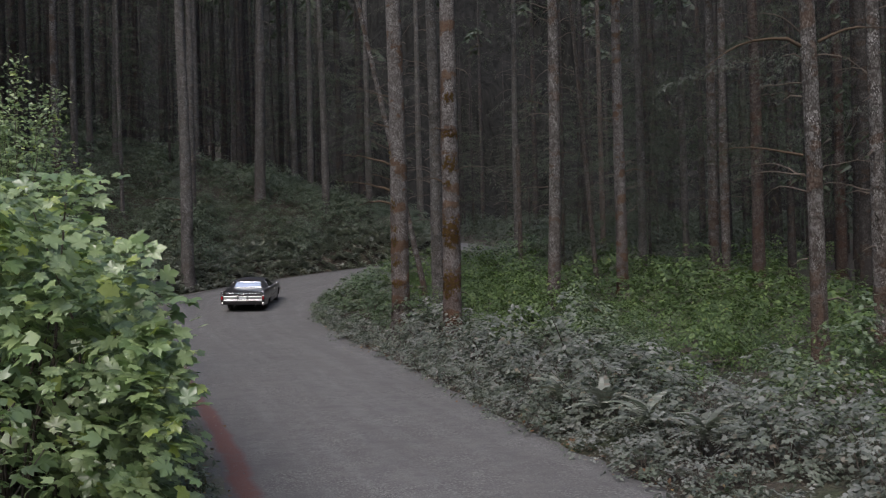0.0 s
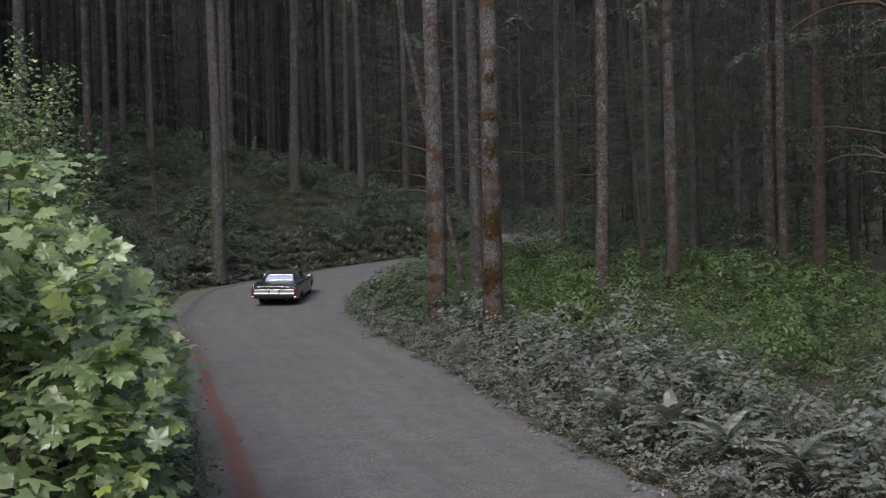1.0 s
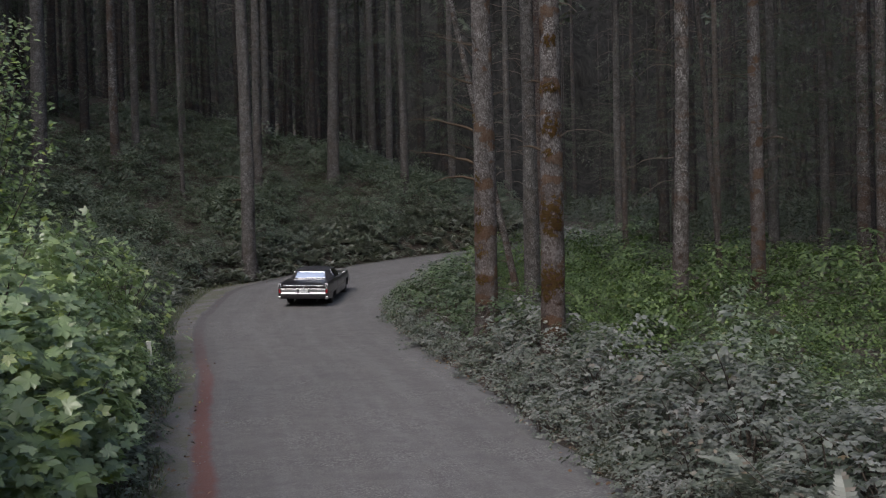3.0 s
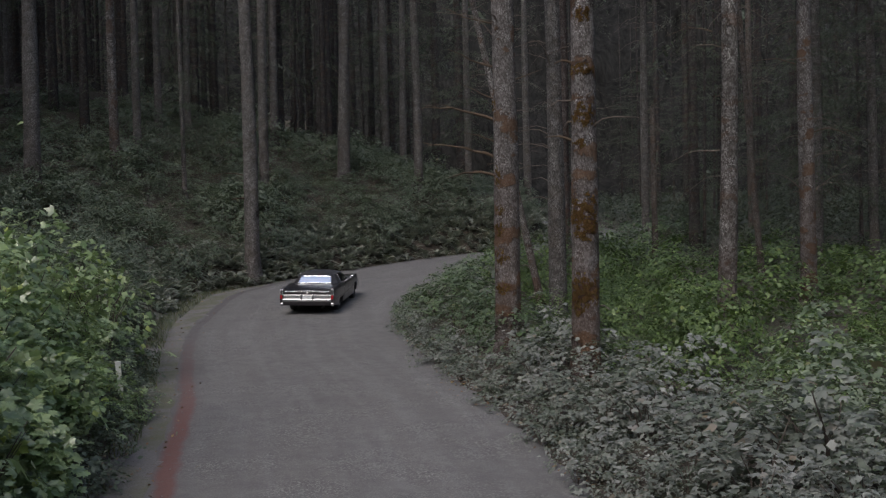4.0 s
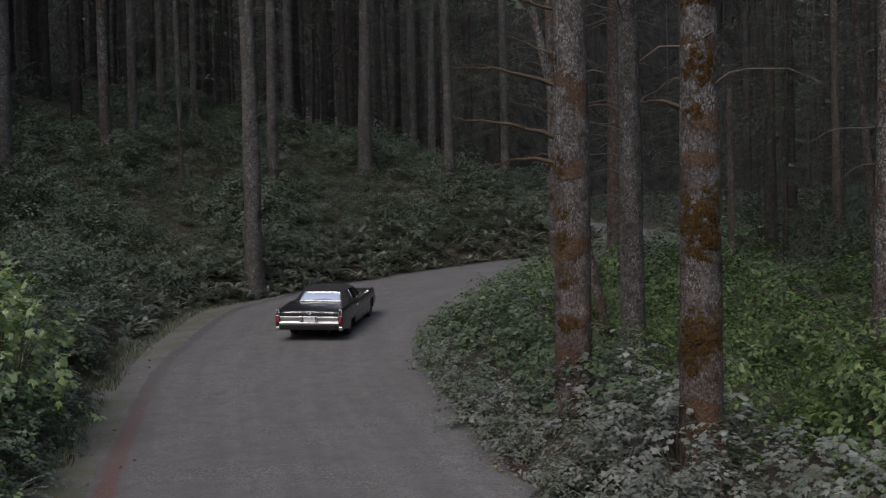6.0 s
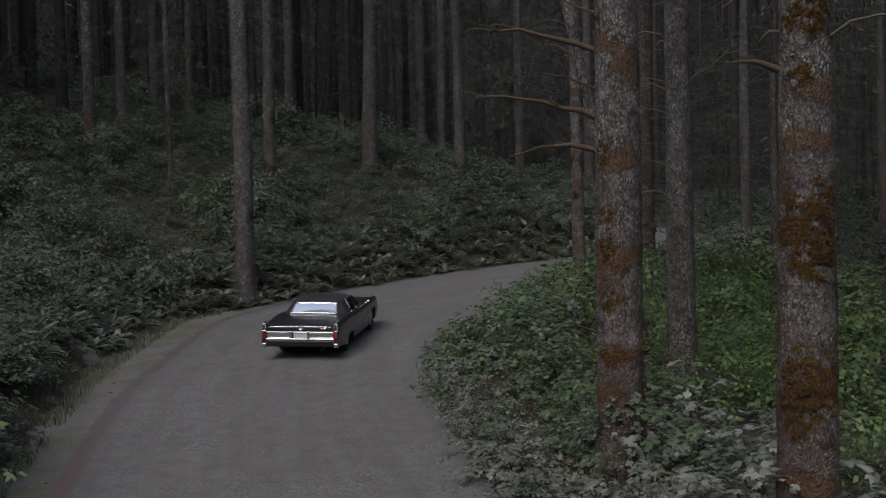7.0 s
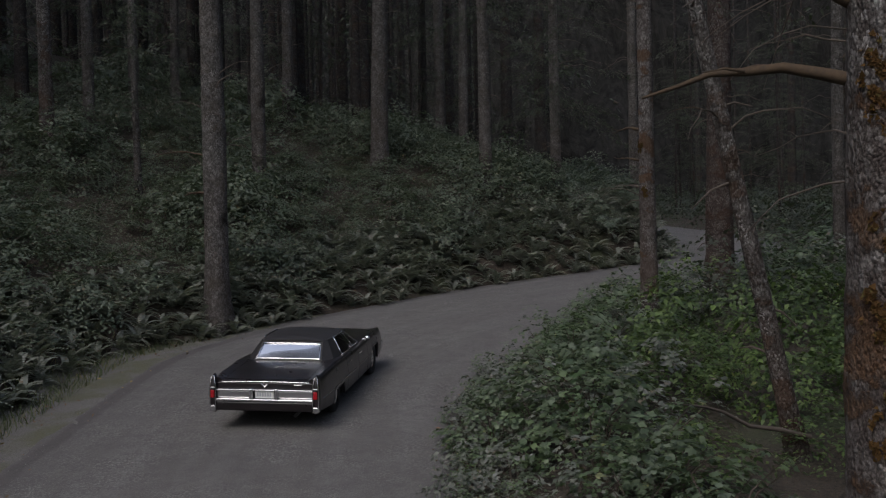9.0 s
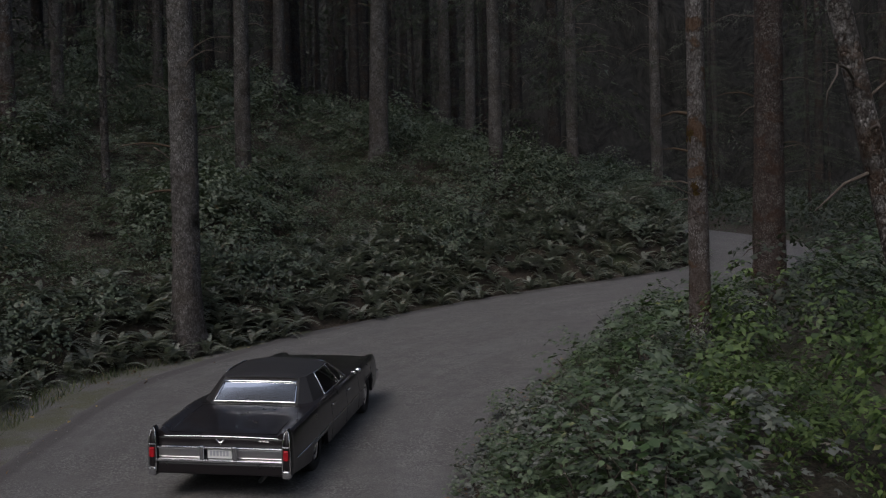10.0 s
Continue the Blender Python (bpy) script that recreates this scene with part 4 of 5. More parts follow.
# ---- undergrowth ----
def dome(rng, leaves, radius, height, template, size, flop=0.5, each=7, fan=0.0):
    """Leaves in flat sprays, spread over and through a low, uneven dome. fan: the reach of each spray, whose rim droops."""
    sprays = max(1, leaves // each)
    a, h = rng.uniform(0, 2 * math.pi, sprays), rng.uniform(0.0, 1.0, sprays)
    lobes = 1 + 0.25 * np.sin(3 * a + rng.uniform(0, 6)) + 0.18 * np.sin(5 * a + rng.uniform(0, 6))
    shell = 0.40 + 0.60 * rng.uniform(0, 1, sprays) ** 0.45
    out = np.sqrt(np.clip(1 - h ** 1.6, 0.02, 1)) * lobes * shell * radius
    z = h * height * (0.6 + 0.4 * shell) * (0.75 + 0.5 * rng.uniform(0, 1, sprays)) + 0.05
    mid = np.stack([out * np.cos(a), out * np.sin(a), z], 1)
    lie = np.stack([np.cos(a) * flop * (1.2 - h), np.sin(a) * flop * (1.2 - h), np.full(sprays, 0.9)], 1) + rng.normal(0, 0.14 if fan else 0.22, (sprays, 3))
    frame_of = turns(rng, sprays, lie)
    n = sprays * each
    pick = np.repeat(np.arange(sprays), each)
    w = rng.uniform(0, 2 * math.pi, n)
    if fan:
        far = fan * np.sqrt(rng.uniform(0.02, 1, n)) * np.repeat(rng.uniform(0.6, 1.25, sprays), each)
        flat = np.stack([np.cos(w) * far * 1.3, np.sin(w) * far * 0.75, rng.normal(0, 0.10, n) * size - 0.55 * far * far / fan], 1)
        tilt = np.stack([np.cos(w), np.sin(w), np.zeros(n)], 1) * (0.45 * far / fan)[:, None] + [0, 0, 1] + rng.normal(0, 0.16, (n, 3))
        up = np.einsum("nij,nj->ni", frame_of[pick], tilt)
    else:
        flat = np.stack([np.cos(w), np.sin(w), rng.normal(0, 0.12, n)], 1) * (size * rng.uniform(0.2, 1.5, n))[:, None]
        up = lie[pick] + rng.normal(0, 0.25, (n, 3))
    pos = mid[pick] + np.einsum("nij,nj->ni", frame_of[pick], flat)
    return strew(template, pos, turns(rng, n, up), rng.uniform(0.65, 1.25, n) * size)


def stems(rng, radius, height, count=7):
    pieces = []
    for _ in range(count):
        a, o = rng.uniform(0, 6.28), rng.uniform(0.3, 0.85) * radius
        tip = Vector((o * math.cos(a), o * math.sin(a), height * rng.uniform(0.6, 0.95)))
        pieces.append(tube([(0.05 * math.cos(a), 0.05 * math.sin(a), -0.1), tip * 0.5 + Vector((0, 0, 0.12)), tip], [0.012, 0.008, 0.004], 4))
    return joined(pieces)


def shrub(name, leaf_mesh, stem_mesh, mat, label, category, group):
    base = new(name)
    tagged(base, label, category, group)
    part("woody_base", stem_mesh, TWIG, base)
    tagged(part("foliage", leaf_mesh, mat, base), kind="stuff")
    return base


def spread(x0, x1, y0, y1, step, seed, test):
    """Jittered places of a rectangle that pass a test of distances from the road's two borders."""
    g = np.random.default_rng(seed)
    xs, ys = np.meshgrid(np.arange(x0, x1, step), np.arange(y0, y1, step))
    x = xs.ravel() + g.uniform(-0.45, 0.45, xs.size) * step
    y = ys.ravel() + g.uniform(-0.45, 0.45, xs.size) * step
    left, right = from_line(OUT, x, y), -from_line(INN, x, y)
    ok = test(x, y, left, right)
    x, y = x[ok], y[ok]
    return np.stack([x, y, land(x, y)], 1), np.maximum(left, right)[ok]


rng = np.random.default_rng(21)
# dusty shrubs along the inner border of the road
dusty = []
for k in range(6):
    high = rng.uniform(0.75, 1.05)
    dusty.append((mesh_of("foliage", *dome(rng, 406, 0.76, high, TRIPLE, 0.108, 0.5, 14, 0.20)), mesh_of("woody_base", *stems(rng, 0.7, high * 0.9)),
                  mesh_of("foliage", *dome(rng, 434, 0.76, high, TRIPLE, 0.104, 0.45, 14, 0.22))))
places, off = spread(-7, 12, 7.5, 58, 0.80, 31, lambda x, y, l, q: (q > -0.12) & (q < 2.8) & (l < 0))
order = np.argsort(off)
for n, i in enumerate(order[:205]):
    x, y, z = places[i]
    lv, st, lv2 = dusty[n % 6]
    dull = random.Random(n + 50).random() < float(np.interp(y, [27, 34, 44], [1.0, 0.5, 0.25])) - 0.18 * off[i] * (y > 30)
    b = shrub("shrub", lv if dull else lv2, st, DUSTY if dull else FRESH, "low roadside shrub with dusty grey-green leaves" if dull else "low roadside shrub with fresh green leaves", "shrub", "roadside shrubs")
    s = (0.50 + 0.30 * min(max(off[i], 0), 2.0)) * random.Random(n).uniform(0.8, 1.2) * min(1.4, max(0.75, 1.08 + 0.8 * float(ripple(x, y, 0.9, 12))))
    b.matrix_basis = pose(x, y, z - 0.05, 0, 0, n * 77 % 360) @ Matrix.Diagonal((s, s, s, 1))


spare = places[order[205:]]


def undergrowth(name, places, template_set, mat, label, sizes, seed):
    g = np.random.default_rng(seed)
    pieces = []
    kinds = g.integers(0, len(template_set), len(places))
    for k, shape in enumerate(template_set):
        sel = kinds == k
        if sel.any():
            up = np.tile([0.0, 0.0, 1.0], (sel.sum(), 1)) + g.normal(0, 0.12, (sel.sum(), 3))
            s = sizes[sel][:, None] * g.uniform(0.8, 1.2, (sel.sum(), 1))
            pieces.append(strew(shape, places[sel] - [0, 0, 0.08], turns(g, sel.sum(), up), s * np.column_stack([np.ones(sel.sum()), np.ones(sel.sum()), sizes[sel] ** 0.7 * g.uniform(0.8, 1.25, sel.sum())])))
    return thing(name, mesh_of(name, *joined(pieces)), mat, label, "undergrowth", kind="stuff")


undergrowth("roadside_growth", spare, [dome(rng, 399, 0.95, 1.1, TRIPLE, 0.108, 0.45, 14, 0.24) for _ in range(4)], DUSTY, "dense dusty shrubs behind the road's border", np.full(len(spare), 1.0), 30)
green_near = [dome(rng, 640, 0.88, 0.88, SMALL_LEAF, 0.086, 0.45, 20, 0.24) for _ in range(6)]
green_set = [dome(rng, 200, 0.95, 1.0, SMALL_LEAF, 0.130, 0.4, 20, 0.32) for _ in range(6)]
sparse_set = [dome(rng, 72, 0.98, 0.95, SMALL_LEAF, 0.15, 0.5, 12, 0.34) for _ in range(3)]
hill_far = [dome(rng, 294, 1.05, 1.0, SMALL_LEAF, 0.130, 0.5, 21, 0.34) for _ in range(4)]
hill_set = [dome(rng, 528, 1.0, 1.0, SMALL_LEAF, 0.105, 0.55, 22, 0.30) for _ in range(6)]
near_set = [dome(rng, 1008, 0.86, 0.84, SMALL_LEAF, 0.072, 0.42, 24, 0.22) for _ in range(6)]
for name, step, seed, shapes, mat, test in (
        ("dusty_undergrowth", 1.10, 139, near_set, PALE_GREEN, lambda x, y, l, q: (q > 2.7) & (l < 0) & (q < 4.4) & (y < 25 + 2 * ripple(x, y, 0.5, 7))),
        ("near_undergrowth", 1.12, 39, near_set, GREEN, lambda x, y, l, q: (q > 2.7) & (l < 0) & (q < 7.5) & (y < 34) & ((q >= 4.4) | (y >= 25 + 2 * ripple(x, y, 0.5, 7)))),
        ("green_undergrowth", 1.15, 32, green_near, GREEN, lambda x, y, l, q: (q > 2.7) & (l < 0) & (q < 8.5) & (y < 47) & ((q > 7.4) | (y > 33.8))),
        ("forest_undergrowth", 1.25, 36, green_set, GREEN, lambda x, y, l, q: (q > 8.2) & (l < 0) & (q < 20) & (y < 50)),
        ("shaded_undergrowth", 1.2, 34, green_set, SHADED_LEAF, lambda x, y, l, q: (q > np.where(y > 56, 0.4, 2.7)) & (l < 0) & (q < 18) & (y > np.where(q > 8.2, 50, 46.6)))):
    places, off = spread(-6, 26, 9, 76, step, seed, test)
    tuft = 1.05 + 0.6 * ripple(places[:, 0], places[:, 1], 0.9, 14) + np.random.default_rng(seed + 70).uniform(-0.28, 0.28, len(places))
    undergrowth(name, places, shapes, mat, "dim shrubs beyond the bend under the trees" if mat is SHADED_LEAF else "lush green salmonberry undergrowth under the trees", np.clip(tuft, 0.55, 1.45), seed + 1)
for name, seed, shapes, test in (("hill_undergrowth", 34, hill_set, lambda x, y, l, q: (l > verge_width(y) + np.where(y < 47, 0.5, 0.8)) & (l < 11) & (y > 34) & (x > -0.5 * y - 3)),
                                 ("upper_hill_undergrowth", 134, hill_far, lambda x, y, l, q: (((l > 10.5) & (l < 25)) | ((l > verge_width(y) + 1.0) & (y <= 34))) & (x > -0.52 * y - 4))):
    places, off = spread(-44, 3, 26, 76, 0.90, seed, test)
    tuft = 1 + 0.7 * ripple(places[:, 0], places[:, 1], 0.6, 15)
    undergrowth(name, places, shapes, HILL, "grey-green shrubs covering the wooded hillside", np.clip(tuft, 0.75, 1.4), seed + 1)
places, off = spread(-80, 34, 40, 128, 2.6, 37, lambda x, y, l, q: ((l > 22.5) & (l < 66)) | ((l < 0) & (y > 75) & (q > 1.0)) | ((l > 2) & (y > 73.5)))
undergrowth("distant_undergrowth", places, sparse_set, SHADED_LEAF, "dim shrubs deep in the forest", np.full(len(places), 1.35), 38)

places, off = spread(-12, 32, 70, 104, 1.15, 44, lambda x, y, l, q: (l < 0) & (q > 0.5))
undergrowth("bend_undergrowth", places, sparse_set, SHADED_LEAF, "dim shrubs on the rise beyond the bend", np.full(len(places), 1.25), 45)


# ferns along the bank
def fern_mesh(rng, fronds, size):
    a = np.sort(rng.uniform(0, 2 * math.pi, fronds))
    tilt = rng.uniform(0.15, 1.15, fronds)
    ca, sa, ct, st = np.cos(a), np.sin(a), np.cos(tilt), np.sin(tilt)
    rot = np.stack([np.stack([ca * ct, -sa, -ca * st], 1), np.stack([sa * ct, ca, -sa * st], 1), np.stack([st, np.zeros(fronds), ct], 1)], 1)
    return mesh_of("fern", *strew(FROND, np.zeros((fronds, 3)) + [0, 0, 0.03], rot, rng.uniform(0.7, 1.15, fronds) * size))


ferns = [fern_mesh(rng, 24, 0.70) for _ in range(5)]
places, off = spread(-26, 3, 23, 66, 0.72, 41, lambda x, y, l, q: (l > verge_width(y) + np.where(y < 46, 0.60, 0.10)) & (l < verge_width(y) + 2.6) & ((y > 44) | (l < verge_width(y) + 1.3)))
for n, (x, y, z) in enumerate(places[:300]):
    f = thing("fern", ferns[n % 5], FERN, "sword fern with arching dull green fronds on the bank", "fern", "bank ferns")
    s = random.Random(n).uniform(0.7, 1.15)
    f.matrix_basis = pose(x, y, z, 0, random.Random(n + 9).uniform(-12, 12), n * 53 % 360) @ Matrix.Diagonal((s, s, s, 1))
for n, (x, y) in enumerate([(2.2, 14.5), (2.6, 13.3), (3.1, 12.2), (1.7, 15.9)]):
    f = thing("fern", ferns[n], FERN, "dusty sword fern beside the gravel road", "fern", "roadside ferns")
    f.matrix_basis = pose(x + 0.2, y, ground_at(x + 0.2, y) + 0.22, 0, 0, 80 * n) @ Matrix.Diagonal((1.0, 1.0, 1.0, 1))

light_frond = frond_shape(12, 0.062)
g = np.random.default_rng(43)
places, off = spread(-26, 3, 40, 69, 0.44, 42, lambda x, y, l, q: (l > verge_width(y) - np.where(y > 48, 0.32, 0.12)) & (l < verge_width(y) + np.where(y > 52, 2.7, 1.9)))
pieces = []
for k in range(len(places)):
    fronds = 14
    a, tilt = g.uniform(0, 6.28, fronds), g.uniform(0.15, 1.2, fronds)
    ca, sa, ct, st = np.cos(a), np.sin(a), np.cos(tilt), np.sin(tilt)
    rot = np.stack([np.stack([ca * ct, -sa, -ca * st], 1), np.stack([sa * ct, ca, -sa * st], 1), np.stack([st, np.zeros(fronds), ct], 1)], 1)
    pieces.append(strew(light_frond, np.tile(places[k], (fronds, 1)), rot, g.uniform(0.40, 0.72, fronds)))
thing("bank_ferns", mesh_of("bank_ferns", *joined(pieces)), FERN, "mass of dull green sword ferns covering the bank", "ferns", kind="stuff")

for n, (x, y, s) in enumerate([(1.3, 52.0, 1.3), (2.6, 53.4, 1.6), (1.9, 55.2, 1.2), (3.4, 55.8, 1.5), (5.0, 58.0, 1.6), (2.8, 51.0, 1.5), (4.4, 53.4, 1.8), (6.6, 60.0, 1.8), (1.8, 49.6, 1.2), (1.4, 55.4, 1.5), (2.4, 56.8, 1.7), (3.4, 58.0, 1.8), (4.6, 59.4, 1.9), (5.6, 61.2, 1.9)]):
    b = shrub("shrub", dusty[n % 6][2], dusty[n % 6][1], FRESH, "tall dark green shrub beside the far bend", "shrub", "far bend shrubs")
    b.matrix_basis = pose(x, y, ground_at(x, y), 0, 0, n * 41) @ Matrix.Diagonal((s, s, s, 1))

# the maple bush beside the road
rng = np.random.default_rng(50)
bush = new("maple_bush")
tagged(bush, "tall maple bush with broad pale green lobed leaves", "bush")
bush.matrix_basis = pose(-4.6, 11, ground_at(-4.6, 11))
base_z = ground_at(-4.6, 11)


def hedge_leaves(n, y0, y1, size, seed, crest, depth=1.6, inset=0.95, each=9):
    """Places and turns of leaves, in sprays, on the road-facing side and top of a hedge along the outer verge."""
    g = np.random.default_rng(seed)
    m = n // each
    y = g.uniform(y0, y1, m)
    edge = np.interp(y, OUT[:, 1], OUT[:, 0]) - np.array([float(verge_width(v)) for v in y]) - inset
    h = g.uniform(0.0, 1.0, m) ** 0.75
    top = crest(y) * (1 + 0.10 * np.sin(y * 2.7) + 0.06 * np.sin(y * 6.1 + 2))
    lump = 0.45 * np.sin(y * 1.9 + 3 + 2.2 * h) + 0.30 * np.sin(y * 4.3 + 1 - 5 * h)
    bulge = 0.55 * np.sin(np.clip(h, 0, 1) * math.pi * 0.9 + 0.25) + 0.25 * np.sin(h * 9 + y * 2.3)
    back = depth * np.clip((h - 0.55) / 0.45, 0, 1) ** 1.5 * g.uniform(0.1, 1.2, m) + 0.9 * g.uniform(0, 1, m) ** 2
    mid = np.stack([edge + (bulge + lump * 0.9) * 0.55 - back, y, top * h], 1)
    lie = np.stack([0.5 - 0.3 * h + g.normal(0, 0.35, m), -0.30 + g.normal(0, 0.4, m), 1.0 + 0.3 * h + g.normal(0, 0.3, m)], 1)
    pick = np.repeat(np.arange(m), each)
    k = m * each
    w = g.uniform(0, 2 * math.pi, k)
    flat = np.stack([np.cos(w), np.sin(w), g.normal(0, 0.25, k)], 1) * (size * g.uniform(0.2, 1.9, k))[:, None]
    pos = mid[pick] + np.einsum("nij,nj->ni", turns(g, m, lie)[pick], flat)
    pos[:, 2] = land(pos[:, 0], pos[:, 1]) + np.maximum(pos[:, 2], 0.05)
    return pos, turns(g, k, lie[pick] + g.normal(0, 0.28, (k, 3))), g.uniform(0.5, 1.35, k) * size


def maple_crest(y):
    return np.interp(y, [7, 8, 9.5, 12, 14, 17, 22.5], [2.9, 3.3, 3.3, 3.0, 2.65, 2.3, 1.5])


origin = np.array([-4.6, 11, base_z])
pos, rot, size = hedge_leaves(12600, 7.4, 21.8, 0.148, 3, maple_crest, depth=2.2, inset=0.80)
v, f = strew(MAPLE_LEAF, pos - origin, rot, size)
tagged(part("foliage", mesh_of("foliage", v, f), MAPLE, bush), kind="stuff")
pieces = []
g = random.Random(4)
for k in range(26):
    y = g.uniform(8.2, 16)
    x = float(np.interp(y, OUT[:, 1], OUT[:, 0])) - 2.1 + g.uniform(-0.5, 0.3)
    z = ground_at(x, y) - base_z
    h = float(maple_crest(y)) * g.uniform(0.7, 0.98)
    q = Vector((x + 4.6, y - 11, z))
    pieces.append(tube([q, q + Vector((g.uniform(-0.2, 0.3), g.uniform(-0.3, 0.3), h * 0.5)), q + Vector((g.uniform(-0.3, 0.4), g.uniform(-0.5, 0.5), h))], [0.022, 0.016, 0.006], 5))
part("woody_base", mesh_of("woody_base", *joined(pieces)), TWIG, bush)
one_leaf = [mesh_of("leaf", np.array(MAPLE_LEAF[0]) * np.array([1, w, k]), MAPLE_LEAF[1]) for w, k in ((1, 1), (0.9, 1.6), (1.1, 0.6))]
pos, rot, size = hedge_leaves(280, 7.8, 15.5, 0.150, 13, maple_crest, inset=0.95, each=7)
for i in range(len(pos)):
    o = part("leaf", one_leaf[i % 3], MAPLE, bush)
    o.matrix_basis = Matrix.Translation(Vector(pos[i] - origin)) @ Matrix(rot[i].tolist()).to_4x4() @ Matrix.Diagonal((size[i], size[i], size[i], 1))

# the taller small-leaved shrub behind it
tall = new("tall_shrub")
tagged(tall, "upright shrub with small glossy leaves rising behind the maple bush", "shrub")
tx, ty = -8.7, 19.6
tall.matrix_basis = pose(tx, ty, ground_at(tx, ty))
pieces, twigs = [], []
for k in range(34):
    a, b = rng.uniform(0, 6.28), rng.uniform(0.3, 1.55)
    tip = np.array([b * math.cos(a), b * math.sin(a), rng.uniform(3.4, 6.9) - 0.6 * b])
    twigs.append(tube([(0.1 * math.cos(a), 0.1 * math.sin(a), -0.1), tuple(tip * [0.35, 0.35, 0.55]), tuple(tip)], [0.02, 0.013, 0.004], 5))
    n = 300
    s = rng.uniform(0.30, 1.0, n)
    p = tip[None] * np.stack([s ** 1.6, s ** 1.6, s], 1) + rng.normal(0, 0.14, (n, 3))
    pieces.append(strew(LEAF, p, turns(rng, n, np.array([0.2, -0.2, 0.9]) + rng.normal(0, 0.5, (n, 3))), rng.uniform(0.08, 0.14, n)))
tagged(part("foliage", mesh_of("foliage", *joined(pieces)), MAPLE, tall), kind="stuff")
part("woody_base", mesh_of("woody_base", *joined(twigs)), TWIG, tall)

# shrubs that go on along the outer verge
outer = [[mesh_of("foliage", *dome(rng, 343, 0.8, 1.15, TRIPLE, 0.125)) for _ in range(3)] + [mesh_of("woody_base", *stems(rng, 0.75, 1.1))] for _ in range(3)]
places, off = spread(-16, -2, 6, 32, 0.85, 52, lambda x, y, l, q: (l > verge_width(y) + np.where(y < 15, 1.7, np.where(y < 19, 0.7, 0.42))) & (l < verge_width(y) + 4.8))
for n, (x, y, z) in enumerate(places):
    kind_of = n * 7 % 3
    lv, st = outer[n % 3][kind_of], outer[n % 3][3]
    # nearer shrubs mostly get the brighter maple leaf, in place of light on them
    b = shrub("shrub", lv, st, (MAPLE, MAPLE if y < 26 else (HILL, MAPLE)[n % 2], MAPLE if y < 30 and n % 4 else DUSTY)[kind_of], "leafy green shrub on the outer bank of the road", "shrub", "bank shrubs")
    s = random.Random(n + 300).uniform(0.75, 1.15) * float(np.interp(y, [6, 9, 14, 20, 30], [1.2, 1.9, 1.7, 1.4, 1.1])) * float(np.interp(off[n] - verge_width(y), [0.4, 1.3], [0.45 if y > 16 else 1.0, 1.0]))
    b.matrix_basis = pose(x, y, z, 0, 0, n * 61 % 360) @ Matrix.Diagonal((s, s, s * 1.15, 1))

# a low fringe of small plants in front of the maple bush
places, off = spread(-13, -1, 8, 33, 0.42, 53, lambda x, y, l, q: (l > verge_width(y) - np.where(y > 17, 0.14, 0.0)) & (l < verge_width(y) + 0.95))
undergrowth("verge_plants", places, [dome(rng, 119, 0.42, 0.42, LEAF, 0.085) for _ in range(4)], HILL, "low leafy weeds along the gravel verge", np.full(len(places), 1.0), 54)

places, off = spread(-7, 8, 8, 44, 0.42, 57, lambda x, y, l, q: (q > -0.15) & (q < 0.75))
undergrowth("border_plants", places, [dome(rng, 105, 0.36, 0.36, LEAF, 0.075) for _ in range(4)], DUSTY, "low dusty weeds along the inner border of the road", np.full(len(places), 1.0), 58)

# thin grass on the verge
places, off = spread(-17, -3, 10, 50, 0.075, 55, lambda x, y, l, q: (l > 0.45 * verge_width(y)) & (l < verge_width(y) + 0.5) & (ripple(x, y, 1.5, 6) > np.where(y > 34, -0.35, -0.25)))
g = np.random.default_rng(56)
n = len(places)
blade = ([(0, -0.05, 0), (0, 0.05, 0), (0.25, 0.03, 0.6), (0.25, -0.03, 0.6), (0.8, 0, 0.85)], [(0, 1, 2), (0, 2, 3), (3, 2, 4)])
up = np.tile([0.0, 0.0, 1.0], (n, 1)) + g.normal(0, 0.25, (n, 3))
thing("verge_grass", mesh_of("verge_grass", *strew(blade, places, turns(g, n, up), g.uniform(0.08, 0.24, n))), GRASS, "sparse yellow-green grass on the gravel verge", "grass", kind="stuff")

# fallen leaves and a fallen branch
g = np.random.default_rng(59)
n = 900
i = g.integers(24, 120, n)
u = np.where(g.uniform(0, 1, n) < 0.6, 1 + np.abs(g.normal(0, 0.035, n)) - 0.03, g.normal(-0.04, 0.05, n))
p = OUT[i] + (INN[i] - OUT[i]) * u[:, None] + g.uniform(-0.25, 0.25, (n, 2))
extra = np.stack([g.normal(-2.35, 0.28, 140), g.normal(29.6, 0.9, 140)], 1)
p = np.concatenate([p, extra])
up = np.tile([0.0, 0.0, 1.0], (len(p), 1)) + g.normal(0, 0.3, (len(p), 3))
thing("leaf_litter", mesh_of("leaf_litter", *strew(SMALL_LEAF, np.column_stack([p, np.maximum(land(p[:, 0], p[:, 1]), rise(p[:, 1]) + 0.03) + 0.02]), turns(g, len(p), up), g.uniform(0.05, 0.11, len(p)))), LITTER,
      "rusty fallen leaves along the road's borders", "leaf litter", kind="stuff")
log = thing("fallen_branch", branch_mesh(random.Random(71), 2.6, 0.035, 0.05, 0.03), TWIG, "bare fallen branch lying in the undergrowth", "branch")
log.matrix_basis = look((-0.55, 37.3, 1.25), (-1.9, 35.9, 2.0)) @ pose(0, 0, 0, 0, 90, 0)

